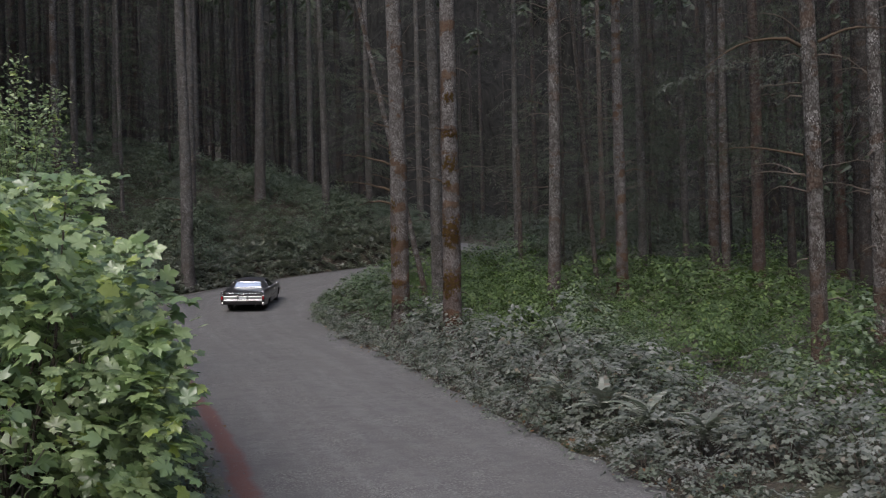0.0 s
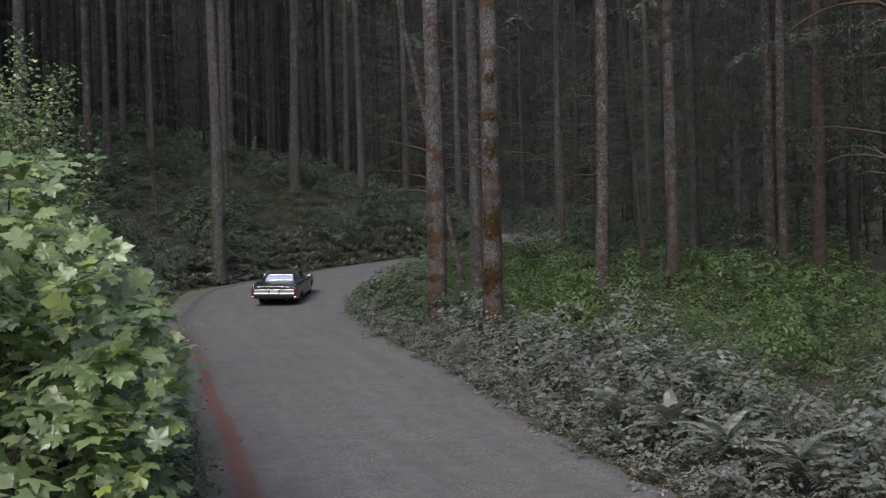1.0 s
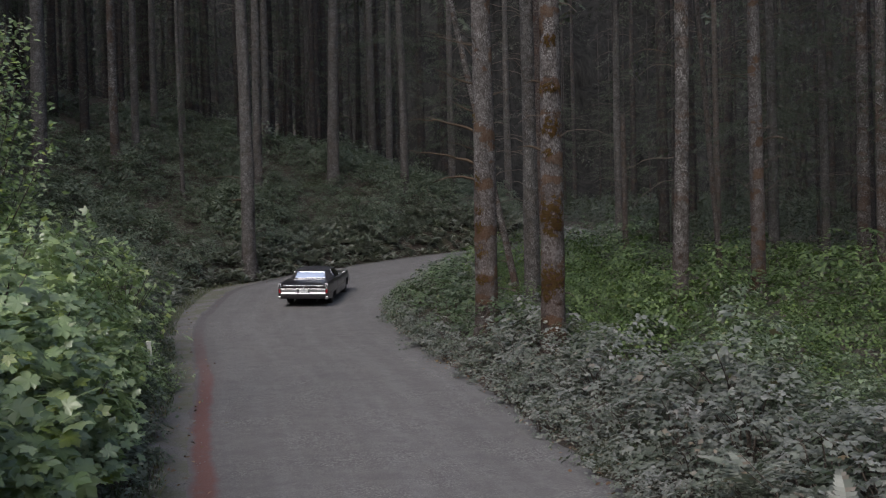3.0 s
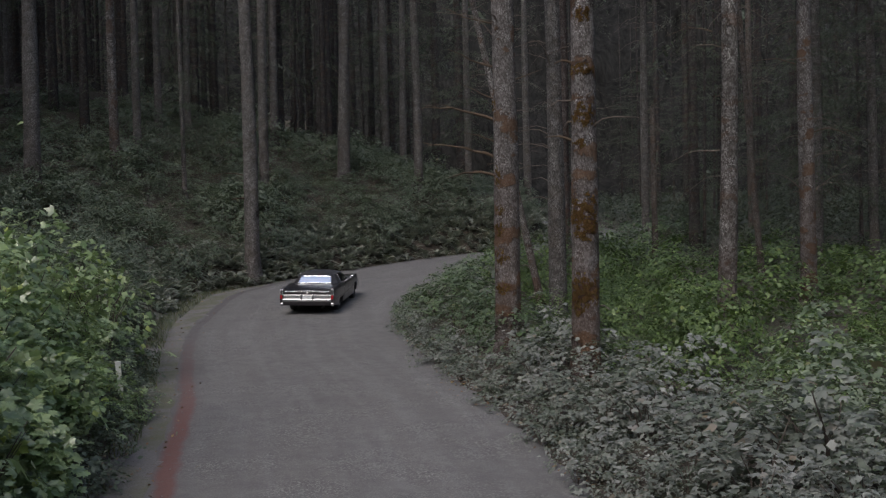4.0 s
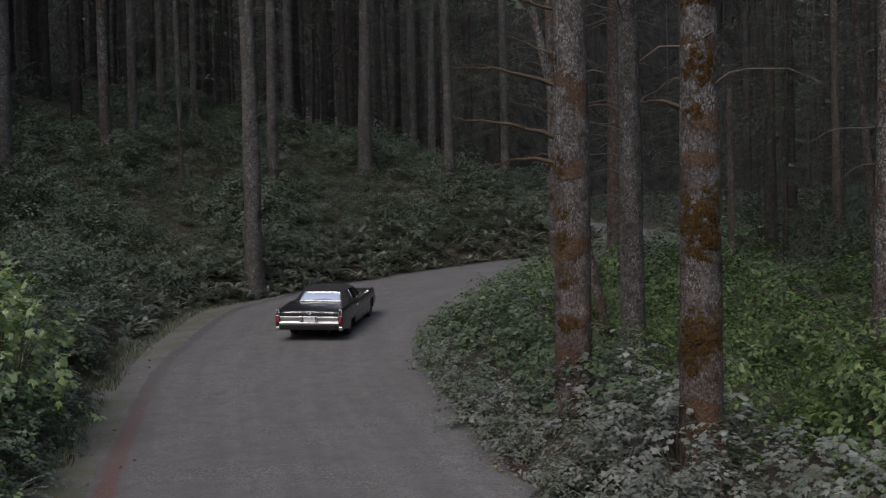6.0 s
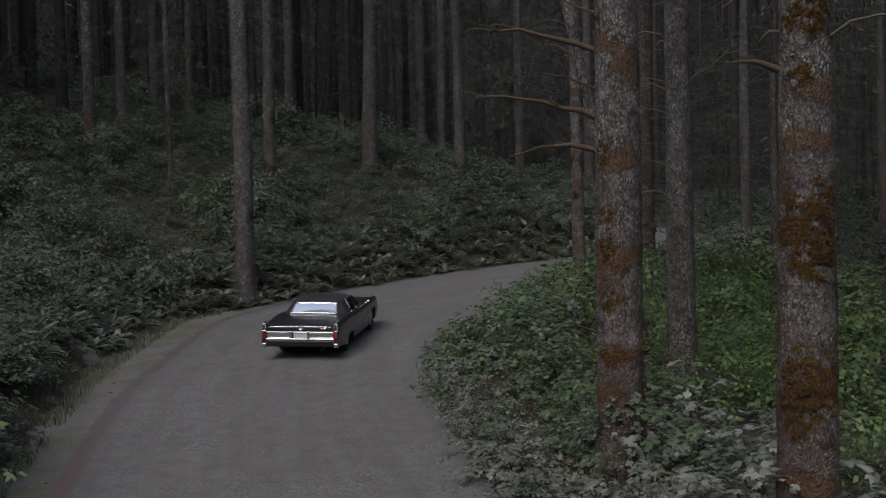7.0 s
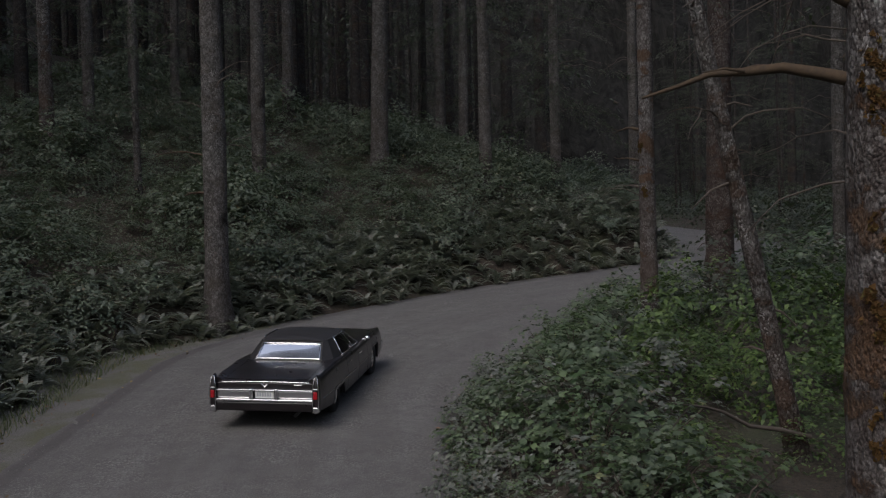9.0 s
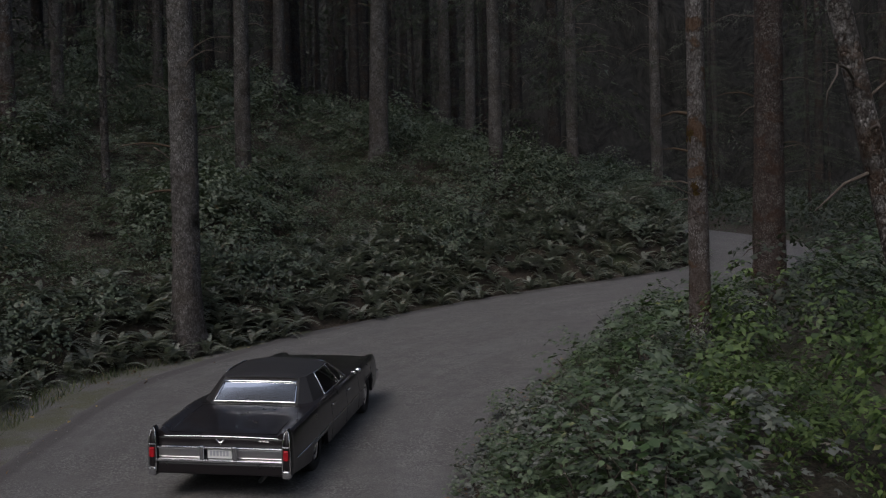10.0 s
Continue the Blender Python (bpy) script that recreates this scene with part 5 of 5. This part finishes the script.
# loose stones
g = np.random.default_rng(61)
n = 1500
i = g.integers(20, len(OUT) - 30, n)
u = np.where(g.uniform(0, 1, n) < 0.55, g.normal(-0.02, 0.05, n), np.where(g.uniform(0, 1, n) < 0.5, g.normal(1.0, 0.02, n), g.uniform(0, 1, n)))
p = OUT[i] + (INN[i] - OUT[i]) * u[:, None] + g.uniform(-0.3, 0.3, (n, 2))
chip = ([(0.5, 0, 0), (0, 0.45, 0), (-0.5, 0.05, 0), (0, -0.4, 0), (0.08, 0.05, 0.35), (0.0, 0.0, -0.3)],
        [(0, 1, 4), (1, 2, 4), (2, 3, 4), (3, 0, 4), (1, 0, 5), (2, 1, 5), (3, 2, 5), (0, 3, 5)])
thing("pebbles", mesh_of("pebbles", *strew(chip, np.column_stack([p, land(p[:, 0], p[:, 1]) + 0.022]), turns(g, n, np.tile([0.0, 0, 1], (n, 1))), g.uniform(0.012, 0.040, n))), STONE,
      "loose grey stones on the gravel road", "stones", kind="stuff")

# taller leafy shrubs behind the marker post
for n, (x, y, s) in enumerate([(-9.5, 23.9, 1.75), (-10.2, 25.4, 1.9), (-9.7, 22.4, 1.7), (-10.9, 26.9, 1.8), (-11.2, 24.6, 2.0), (-10.4, 21.6, 1.9), (-11.9, 28.4, 1.6), (-10.2, 28.7, 1.55), (-10.9, 29.9, 1.6), (-10.9, 28.2, 1.7), (-11.4, 31.0, 1.5)]):
    b = shrub("shrub", outer[n % 3][n % 2], outer[n % 3][3], MAPLE, "tall bright green shrub on the outer bank", "shrub", "bank shrubs")
    b.matrix_basis = pose(x, y, ground_at(x, y) - 0.05, 0, 0, n * 71) @ Matrix.Diagonal((s * 0.92, s * 0.92, s * 1.28, 1))

# plants that stand close round the marker post
for n, (x, y, s) in enumerate([(-7.98, 24.85, 0.46), (-8.30, 24.65, 0.5), (-7.75, 25.15, 0.40), (-8.55, 25.0, 0.6), (-8.0, 24.3, 0.4), (-8.4, 24.05, 0.5), (-7.6, 24.2, 0.3)]):
    b = shrub("shrub", outer[n % 3][n % 2], outer[n % 3][3], MAPLE, "small leafy weed growing round the marker post", "shrub", "post weeds")
    b.matrix_basis = pose(x, y, ground_at(x, y) - 0.02, 0, 0, n * 67) @ Matrix.Diagonal((s * 1.25, s * 1.25, s * 1.45, 1))
for n, (x, y, s) in enumerate([(-8.15, 24.5, 0.75), (-8.75, 24.6, 0.8), (-8.35, 26.1, 0.85)]):
    f = thing("fern", ferns[n], FERN, "sword fern beside the white marker post", "fern", "bank ferns")
    f.matrix_basis = pose(x, y, ground_at(x, y), 0, 0, 97 * n) @ Matrix.Diagonal((s, s, s, 1))

# white marker post
post = new("marker_post")
tagged(post, "short weathered white marker post among roadside plants", "post")
post.matrix_basis = pose(-8.16, 25.3, ground_at(-8.16, 25.3), 3, -3, 10)
part("stake", box(bmesh.new(), -0.045, 0.045, -0.02, 0.02, -0.3, 0.94, 0.006), POST_WHITE, post)
part("cap", box(bmesh.new(), -0.05, 0.05, -0.025, 0.025, 0.94, 0.972, 0.008), POST_WHITE, post)

# ---- the car ----
car = new("sedan_car")
tagged(car, "long black vintage sedan with vinyl roof and chrome trim", "car")
REAR_AXLE, FRONT_AXLE, WHEEL = 1.45, 4.74, 0.355
car_spot, car_turn = (-8.45, 41.0), 2.4
fore = (car_spot[0] + 3.29 * math.sin(radians(-car_turn)), car_spot[1] + 3.29 * math.cos(radians(car_turn)))
slope = math.degrees(math.atan2(float(rise(fore[1])) - float(rise(car_spot[1])), 3.29))
car.matrix_basis = pose(car_spot[0], car_spot[1], float(rise(car_spot[1])) + 0.03, slope, 1.2, car_turn) @ Matrix.Diagonal((0.925, 0.925, 0.925, 1)) @ pose(0, -REAR_AXLE, 0)


def along(y, *stops):
    return float(np.interp(y, [s[0] for s in stops], [s[1] for s in stops]))


def arch(y):
    """Lower border of the body: the sill, raised over the wheels."""
    z = along(y, (0, 0.36), (0.9, 0.27), (4.9, 0.25), (5.6, 0.32))
    for axle, r, lift in ((REAR_AXLE, 0.40, 0.50), (FRONT_AXLE, 0.44, 0.66)):
        d = abs(y - axle)
        if d < r:
            z = max(z, min(lift, WHEEL + math.sqrt(r * r - d * d)))
    return z


def half_section(y):
    w = along(y, (0, 0.955), (0.4, 0.985), (1.5, 1.005), (3.0, 1.01), (4.6, 1.0), (5.3, 0.975), (5.65, 0.95))
    fin = along(y, (0, 0.93), (0.5, 0.955), (1.4, 0.985), (2.2, 0.955), (3.6, 0.95), (4.6, 0.955), (5.4, 0.935), (5.65, 0.90))
    deck = along(y, (0, 0.865), (0.15, 0.90), (0.8, 0.945), (1.4, 0.965), (2.2, 0.955), (3.8, 0.965), (4.8, 0.935), (5.4, 0.90), (5.65, 0.84))
    low = arch(y)
    pts = [(w - 0.08, low), (w - 0.03, low + 0.015), (w - 0.005, 0.50), (w, 0.60), (w - 0.012, 0.70), (w - 0.03, fin - 0.11), (w - 0.055, fin - 0.03), (w - 0.09, fin),
           (w - 0.15, fin - 0.004), (w - 0.20, deck + 0.004), (w * 0.62, deck + 0.010), (w * 0.3, deck + 0.016), (0.0, deck + 0.018)]
    return [(x, max(z, low + 0.012 * i)) for i, (x, z) in enumerate(pts)]


def body_mesh():
    stations = sorted(set([0.06, 0.15, 0.3] + list(np.round(np.arange(0.45, 5.6, 0.12), 3)) + [5.58, 5.65]
                          + [round(a + k * 0.055, 3) for a in (REAR_AXLE, FRONT_AXLE) for k in range(-8, 9)]))
    bm = bmesh.new()
    rings = []
    for y in stations:
        half = half_section(y)
        pts = [(x, z) for x, z in half] + [(-x, z) for x, z in half[-2::-1]]
        rings.append([bm.verts.new((x, y, z)) for x, z in pts])
    for a, b in zip(rings, rings[1:]):
        for i in range(len(a) - 1):
            bm.faces.new((a[i], a[i + 1], b[i + 1], b[i]))
    bm.faces.new(rings[0])
    bm.faces.new(rings[-1])
    return bm


body = part("body", body_mesh(), PAINT, car, "gloss black body with faint dust")
smooth(body.data, 35)
bm = bmesh.new()
box(bm, -0.70, 0.70, 0.75, 5.5, 0.26, 0.46, 0.02)
box(bm, -0.88, 0.88, 1.95, 4.2, 0.24, 0.50, 0.02)
part("underbody", bm, UNDER, car)
bm = bmesh.new()
for axle in (REAR_AXLE, FRONT_AXLE):
    for s in (-1, 1):
        box(bm, min(s * 0.60, s * 0.66), max(s * 0.60, s * 0.66), axle - 0.5, axle + 0.5, 0.30, 0.84)
part("wheel_well", bm, UNDER, car)

# seams of the boot lid, the bonnet and the doors, and the trim along the flanks
def strip(points, r):
    v, f = tube(points, [r] * len(points), 5)
    return mesh_of("strip", v, f)


def flank(y, z):
    half = half_section(y)
    zs, xs = [p[1] for p in half[:8]], [p[0] for p in half[:8]]
    return float(np.interp(z, zs, xs))


for s in (-1, 1):
    part("side_trim", strip([(s * (flank(y, 0.56) + 0.004), y, 0.56 + 0.004 * y) for y in np.arange(0.25, 5.3, 0.2)], 0.009), CHROME, body, "thin bright side moulding")
    part("belt_trim", strip([(s * (flank(y, 0.91) - 0.0), y, along(y, (0.2, 0.925), (1.4, 0.965), (2.2, 0.935), (5.4, 0.925))) for y in np.arange(0.3, 5.4, 0.2)], 0.005), PAINT, body)
    for y in (2.08, 3.02, 3.92):
        part("door_seam", strip([(s * (flank(y, z) + 0.001), y, z) for z in np.linspace(0.30, 0.93, 7)], 0.004), UNDER, body)
    for y in (2.25, 3.18):
        bm = bmesh.new()
        x = flank(y, 0.80)
        box(bm, s * x - 0.012 + s * 0.012, s * x + 0.012 + s * 0.012, y - 0.09, y + 0.09, 0.79, 0.815, 0.006)
        part("door_handle", bm, CHROME, body, "chrome door handle")
    bm = bmesh.new()
    bmesh.ops.create_uvsphere(bm, u_segments=14, v_segments=8, radius=1, matrix=Matrix.LocRotScale((s * 1.05, 3.62, 1.02), None, (0.06, 0.03, 0.042)))
    box(bm, min(s * 0.93, s * 1.02), max(s * 0.93, s * 1.02), 3.605, 3.635, 0.955, 1.0, 0.006)
    m = part("wing_mirror", bm, CHROME, car, "small chrome wing mirror")
    smooth(m.data, 60)
    # a skirted rear wheel arch lip and the front one
    for axle, r in ((REAR_AXLE, 0.40), (FRONT_AXLE, 0.44)):
        pts = []
        for y in np.linspace(axle - r + 0.01, axle + r - 0.01, 15):
            z = arch(y)
            pts.append((s * (flank(y, max(z + 0.02, 0.3)) + 0.002), y, z + 0.004))
        part("arch_trim", strip(pts, 0.008), CHROME, body)
part("boot_seam", strip([(-0.74, 1.30, 0.972), (-0.745, 0.6, 0.938), (-0.74, 0.12, 0.905), (0, 0.085, 0.905), (0.74, 0.12, 0.905), (0.745, 0.6, 0.938), (0.74, 1.30, 0.972), (0, 1.33, 0.985), (-0.74, 1.30, 0.972)], 0.004), UNDER, body)
part("boot_trim", strip([(-0.78, 0.052, 0.86), (-0.4, 0.046, 0.872), (0, 0.044, 0.876), (0.4, 0.046, 0.872), (0.78, 0.052, 0.86)], 0.008), CHROME, body, "thin chrome edge of the boot lid")

# the glasshouse: belt line below, roof edge above
BELT = [(-0.66, 1.40), (-0.84, 1.62), (-0.87, 2.12), (-0.88, 2.98), (-0.87, 3.42), (-0.80, 3.62), (0.80, 3.62), (0.87, 3.42), (0.88, 2.98), (0.87, 2.12), (0.84, 1.62), (0.66, 1.40)]
EAVE = [(-0.58, 1.80), (-0.645, 1.90), (-0.68, 2.20), (-0.69, 2.80), (-0.665, 3.02), (-0.60, 3.10), (0.60, 3.10), (0.665, 3.02), (0.69, 2.80), (0.68, 2.20), (0.645, 1.90), (0.58, 1.80)]


def belt_z(y):
    return along(y, (1.4, 0.968), (2.2, 0.958), (3.62, 0.962))


def wall_piece(i, j, z_top=1.285, inner=0.05):
    """One thick piece of the glasshouse between two of its corners."""
    bm = bmesh.new()
    (ax, ay), (bx, by), (cx_, cy_), (dx, dy) = BELT[i], BELT[j], EAVE[j], EAVE[i]
    k = [(ax, ay, belt_z(ay) - 0.02), (bx, by, belt_z(by) - 0.02), (cx_, cy_, z_top), (dx, dy, z_top)]
    front = [bm.verts.new(p) for p in k]
    mid = Vector((0, 2.5, 1.1))
    back = [bm.verts.new(Vector(p) + (Vector((mid.x, mid.y, p[2])) - Vector(p)).normalized() * inner) for p in k]
    bm.faces.new(front)
    bm.faces.new(back[::-1])
    for a in range(4):
        b = (a + 1) % 4
        bm.faces.new((front[a], back[a], back[b], front[b]))
    return bm


def window_piece(i, j, name, label, inset=None):
    """A pane with a bright frame between two corners; with an inset (side, low, high) a vinyl surround fills the rest."""
    (ax, ay), (bx, by), (cx_, cy_), (dx, dy) = BELT[i], BELT[j], EAVE[j], EAVE[i]
    k = [Vector((ax, ay, belt_z(ay) + 0.008)), Vector((bx, by, belt_z(by) + 0.008)), Vector((cx_, cy_, 1.275)), Vector((dx, dy, 1.275))]
    if inset:
        side, low, high = inset

        def spot(s, t):
            return k[0].lerp(k[1], s).lerp(k[3].lerp(k[2], s), t)

        inner = [spot(side, low), spot(1 - side, low), spot(1 - side, high), spot(side, high)]
        bm = bmesh.new()
        a, b = [bm.verts.new(p) for p in k], [bm.verts.new(p) for p in inner]
        back = [bm.verts.new(p + Vector((0, 0.05, -0.03))) for p in inner]
        for q in range(4):
            w = (q + 1) % 4
            bm.faces.new((a[q], a[w], b[w], b[q]))
            bm.faces.new((b[q], b[w], back[w], back[q]))
        part("window_surround", bm, VINYL, car)
        k = inner
    c = sum(k, Vector()) / 4
    n = (k[1] - k[0]).cross(k[3] - k[0]).normalized()
    n = n if n.dot(c - Vector((0, 2.5, 1.1))) > 0 else -n
    bulge = 0.012 if inset else 0.03
    cols, rows = 8, 4
    bm = bmesh.new()
    grid = []
    for b in range(rows + 1):
        row = []
        for a in range(cols + 1):
            s, t = a / cols, b / rows
            p = k[0].lerp(k[1], s).lerp(k[3].lerp(k[2], s), t)
            row.append(bm.verts.new(p + n * (bulge * 4 * s * (1 - s) * (0.4 + 0.6 * 4 * t * (1 - t)) + 0.002)))
        grid.append(row)
    for b in range(rows):
        for a in range(cols):
            bm.faces.new((grid[b][a], grid[b][a + 1], grid[b + 1][a + 1], grid[b + 1][a]))
    rim = [v.co.copy() for v in grid[0]] + [grid[b][cols].co.copy() for b in range(1, rows + 1)] + [v.co.copy() for v in grid[rows][-2::-1]] + [grid[b][0].co.copy() for b in range(rows - 1, -1, -1)]
    g = part(name, bm, GLASS, car, label)
    smooth(g.data, 60)
    g.visible_shadow = False
    part("window_frame", strip([p + n * 0.004 for p in rim], 0.017 if inset else 0.011), CHROME, g, "bright window surround")


roof = bmesh.new()
rows_r = []
for y in np.linspace(1.78, 3.12, 15):
    edge = along(y, (1.78, 0.56), (1.84, 0.61), (1.92, 0.648), (2.2, 0.682), (2.8, 0.692), (3.0, 0.672), (3.08, 0.62), (3.12, 0.56))
    crown_z = along(y, (1.78, 1.295), (1.88, 1.335), (2.1, 1.362), (2.5, 1.375), (2.9, 1.362), (3.05, 1.335), (3.12, 1.30))
    pts = []
    for u in np.linspace(-1, 1, 17):
        s = abs(u)
        x = edge * math.copysign(min(1.0, s * 1.02), u)
        z = 1.27 + (crown_z - 1.27) * (1 - s ** 3.4)
        pts.append(roof.verts.new((x, y, z)))
    rows_r.append(pts)
for a, b in zip(rows_r, rows_r[1:]):
    for i in range(16):
        roof.faces.new((a[i], a[i + 1], b[i + 1], b[i]))
roof.faces.new(rows_r[0])
roof.faces.new(rows_r[-1])
lower = [rows_r[i][0] for i in range(15)] + [rows_r[i][16] for i in range(14, -1, -1)]
roof.faces.new(lower)
roof_part = part("roof", roof, VINYL, car, "matt black vinyl roof")
smooth(roof_part.data, 50)
for i, j in ((0, 1), (1, 2), (9, 10), (10, 11)):
    part("rear_pillar", wall_piece(i, j), VINYL, car, "broad black vinyl rear pillar")
for i, j in ((4, 5), (6, 7)):
    part("front_pillar", wall_piece(i, j), PAINT, car)
window_piece(11, 0, "rear_window", "wide rear window reflecting the pale sky", (0.035, 0.07, 0.84))
window_piece(5, 6, "windscreen", "curved windscreen")
for i, j in ((2, 3), (3, 4), (7, 8), (8, 9)):
    window_piece(i, j, "side_window", "dark side window")
for s in (-1, 1):
    part("middle_pillar", strip([(s * 0.882, 2.98, 0.95), (s * 0.69, 2.80, 1.28)], 0.014), PAINT, car)

# inside: benches, dashboard, wheel, parcel shelf
for y, name in ((1.95, "rear_bench"), (2.95, "front_bench")):
    bm = bmesh.new()
    box(bm, -0.72, 0.72, y, y + 0.55, 0.46, 0.62, 0.05)
    box(bm, -0.72, 0.72, y - 0.12, y + 0.06, 0.58, 1.02, 0.05)
    part(name, bm, TRIM_DARK, car)
part("dashboard", box(bmesh.new(), -0.78, 0.78, 3.50, 3.72, 0.72, 0.98, 0.04), TRIM_DARK, car)
bm = bmesh.new()
v, f = tube([(0.20 * math.cos(a) - 0.38, 3.32 + 0.06 * math.sin(a), 0.90 + 0.19 * math.sin(a)) for a in np.linspace(0, 2 * math.pi, 19)], [0.012] * 19, 5)
part("steering_wheel", mesh_of("steering_wheel", v, f), TRIM_DARK, car)

# the tail: tall fin ends with red lamps, bumper, panels, plate
def fin_end(s):
    bm = bmesh.new()
    rows = []
    for z, half_w, back, deep in ((0.34, 0.030, -0.01, 0.10), (0.40, 0.052, -0.045, 0.13), (0.50, 0.058, -0.055, 0.14), (0.72, 0.056, -0.05, 0.14), (0.86, 0.045, -0.035, 0.14), (0.95, 0.028, -0.010, 0.12), (1.0, 0.008, 0.03, 0.10)):
        c = s * (0.915 + 0.0 * z)
        rows.append([bm.verts.new(p) for p in ((c - half_w, deep, z), (c - half_w, back + 0.03, z), (c - half_w * 0.5, back, z), (c + half_w * 0.5, back, z), (c + half_w, back + 0.03, z), (c + half_w, deep, z))])
    for a, b in zip(rows, rows[1:]):
        for i in range(5):
            bm.faces.new((a[i], a[i + 1], b[i + 1], b[i]))
        bm.faces.new((a[5], a[0], b[0], b[5]))
    bm.faces.new(rows[0])
    bm.faces.new(rows[-1])
    fin = part("tail_fin", bm, PAINT, car, "tall pointed fender end edged with chrome")
    smooth(fin.data, 50)
    c = s * 0.915
    part("fin_edge", strip([(c - 0.050, -0.050, 0.42), (c - 0.052, -0.046, 0.72), (c - 0.042, -0.030, 0.86), (c - 0.026, -0.004, 0.95), (c, 0.02, 1.0), (c + 0.026, -0.004, 0.95), (c + 0.042, -0.030, 0.86),
                            (c + 0.052, -0.046, 0.72), (c + 0.050, -0.050, 0.42)], 0.010), CHROME, fin, "chrome edge")
    part("tail_lamp", box(bmesh.new(), c - 0.034, c + 0.034, -0.070, -0.02, 0.60, 0.735, 0.012), LENS, fin, "red tail lamp lens")
    part("lamp_trim", box(bmesh.new(), c - 0.044, c + 0.044, -0.062, -0.02, 0.765, 0.785, 0.004), CHROME, fin)
    part("bumper_tip", box(bmesh.new(), c - 0.052, c + 0.052, -0.075, 0.06, 0.36, 0.47, 0.020), CHROME, fin)


for s in (-1, 1):
    fin_end(s)
    part("tail_panel", box(bmesh.new(), min(s * 0.21, s * 0.85), max(s * 0.21, s * 0.85), 0.0, 0.07, 0.595, 0.715, 0.012), SATIN, car, "brushed bright tail panel")
    part("bumper_guard", box(bmesh.new(), min(s * 0.195, s * 0.255), max(s * 0.195, s * 0.255), -0.075, 0.06, 0.585, 0.775, 0.016), CHROME, car, "upright chrome bumper guard")
part("upper_bumper_bar", box(bmesh.new(), -0.86, 0.86, -0.035, 0.07, 0.722, 0.752, 0.010), CHROME, car, "chrome bumper bar")
part("lower_bumper_bar", box(bmesh.new(), -0.88, 0.88, -0.055, 0.07, 0.545, 0.588, 0.014), CHROME, car, "chrome bumper bar")
# black paint stands in for the dark reflection in the lower chrome
part("bumper_apron", box(bmesh.new(), -0.90, 0.90, -0.02, 0.10, 0.37, 0.540, 0.03), PAINT, car, "dark lower bumper")
part("rear_face", box(bmesh.new(), -0.86, 0.86, 0.035, 0.12, 0.50, 0.85, 0.01), PAINT, car)
plate = part("number_plate", box(bmesh.new(), -0.165, 0.165, -0.012, 0.02, 0.595, 0.735, 0.006), PLATE, car, "white number plate with faded marks")
bm = bmesh.new()
for k in range(6):
    box(bm, -0.13 + k * 0.045, -0.10 + k * 0.045, -0.015, -0.011, 0.63, 0.70)
part("plate_mark", bm, PLATE_INK, plate)
part("boot_badge", strip([(-0.06, 0.030, 0.845), (0.0, 0.024, 0.790), (0.06, 0.030, 0.845)], 0.012), CHROME, car, "chrome chevron badge")
part("script_badge", box(bmesh.new(), 0.52, 0.66, 0.026, 0.034, 0.822, 0.836, 0.003), CHROME, car, "small chrome bar badge")
part("aerial", strip([(0.90, 0.55, 0.95), (0.905, 0.54, 1.25)], 0.003), CHROME, car)
part("exhaust_pipe", strip([(0.5, 0.6, 0.27), (0.5, 0.12, 0.26)], 0.03), SATIN, car)
part("front_bumper", box(bmesh.new(), -0.97, 0.97, 5.60, 5.74, 0.42, 0.60, 0.03), CHROME, car, "chrome front bumper")
part("grille", box(bmesh.new(), -0.55, 0.55, 5.63, 5.68, 0.62, 0.82, 0.01), SATIN, car)


def lathe(profile, steps=28):
    """Verts and quads turned about the x axis from (x, radius) pairs."""
    verts, faces, n = [], [], len(profile)
    for k in range(steps):
        a = 2 * math.pi * k / steps
        verts += [(x, r * math.cos(a), r * math.sin(a)) for x, r in profile]
    for k in range(steps):
        for i in range(n - 1):
            a, b = k * n + i, ((k + 1) % steps) * n + i
            faces.append((a, a + 1, b + 1, b))
    return mesh_of("turned", verts, faces)


tyre_mesh = lathe([(-0.10, 0.20), (-0.105, 0.27), (-0.10, 0.325), (-0.075, 0.350), (0.0, 0.356), (0.075, 0.350), (0.10, 0.325), (0.105, 0.27), (0.10, 0.20)])
rim_mesh = lathe([(0.06, 0.0), (0.085, 0.02), (0.095, 0.07), (0.07, 0.10), (0.08, 0.17), (0.095, 0.205), (0.07, 0.212), (-0.05, 0.205), (-0.05, 0.0)])
for axle, reach in ((REAR_AXLE, 0.80), (FRONT_AXLE, 0.83)):
    for s in (-1, 1):
        w = new("wheel")
        w.parent = car
        w.matrix_basis = pose(s * reach, axle, 0.352, 0, 0, 0 if s > 0 else 180)
        part("tyre", tyre_mesh, RUBBER, w, "black whitewall-free tyre")
        part("hubcap", rim_mesh, CHROME, w, "chrome hubcap")
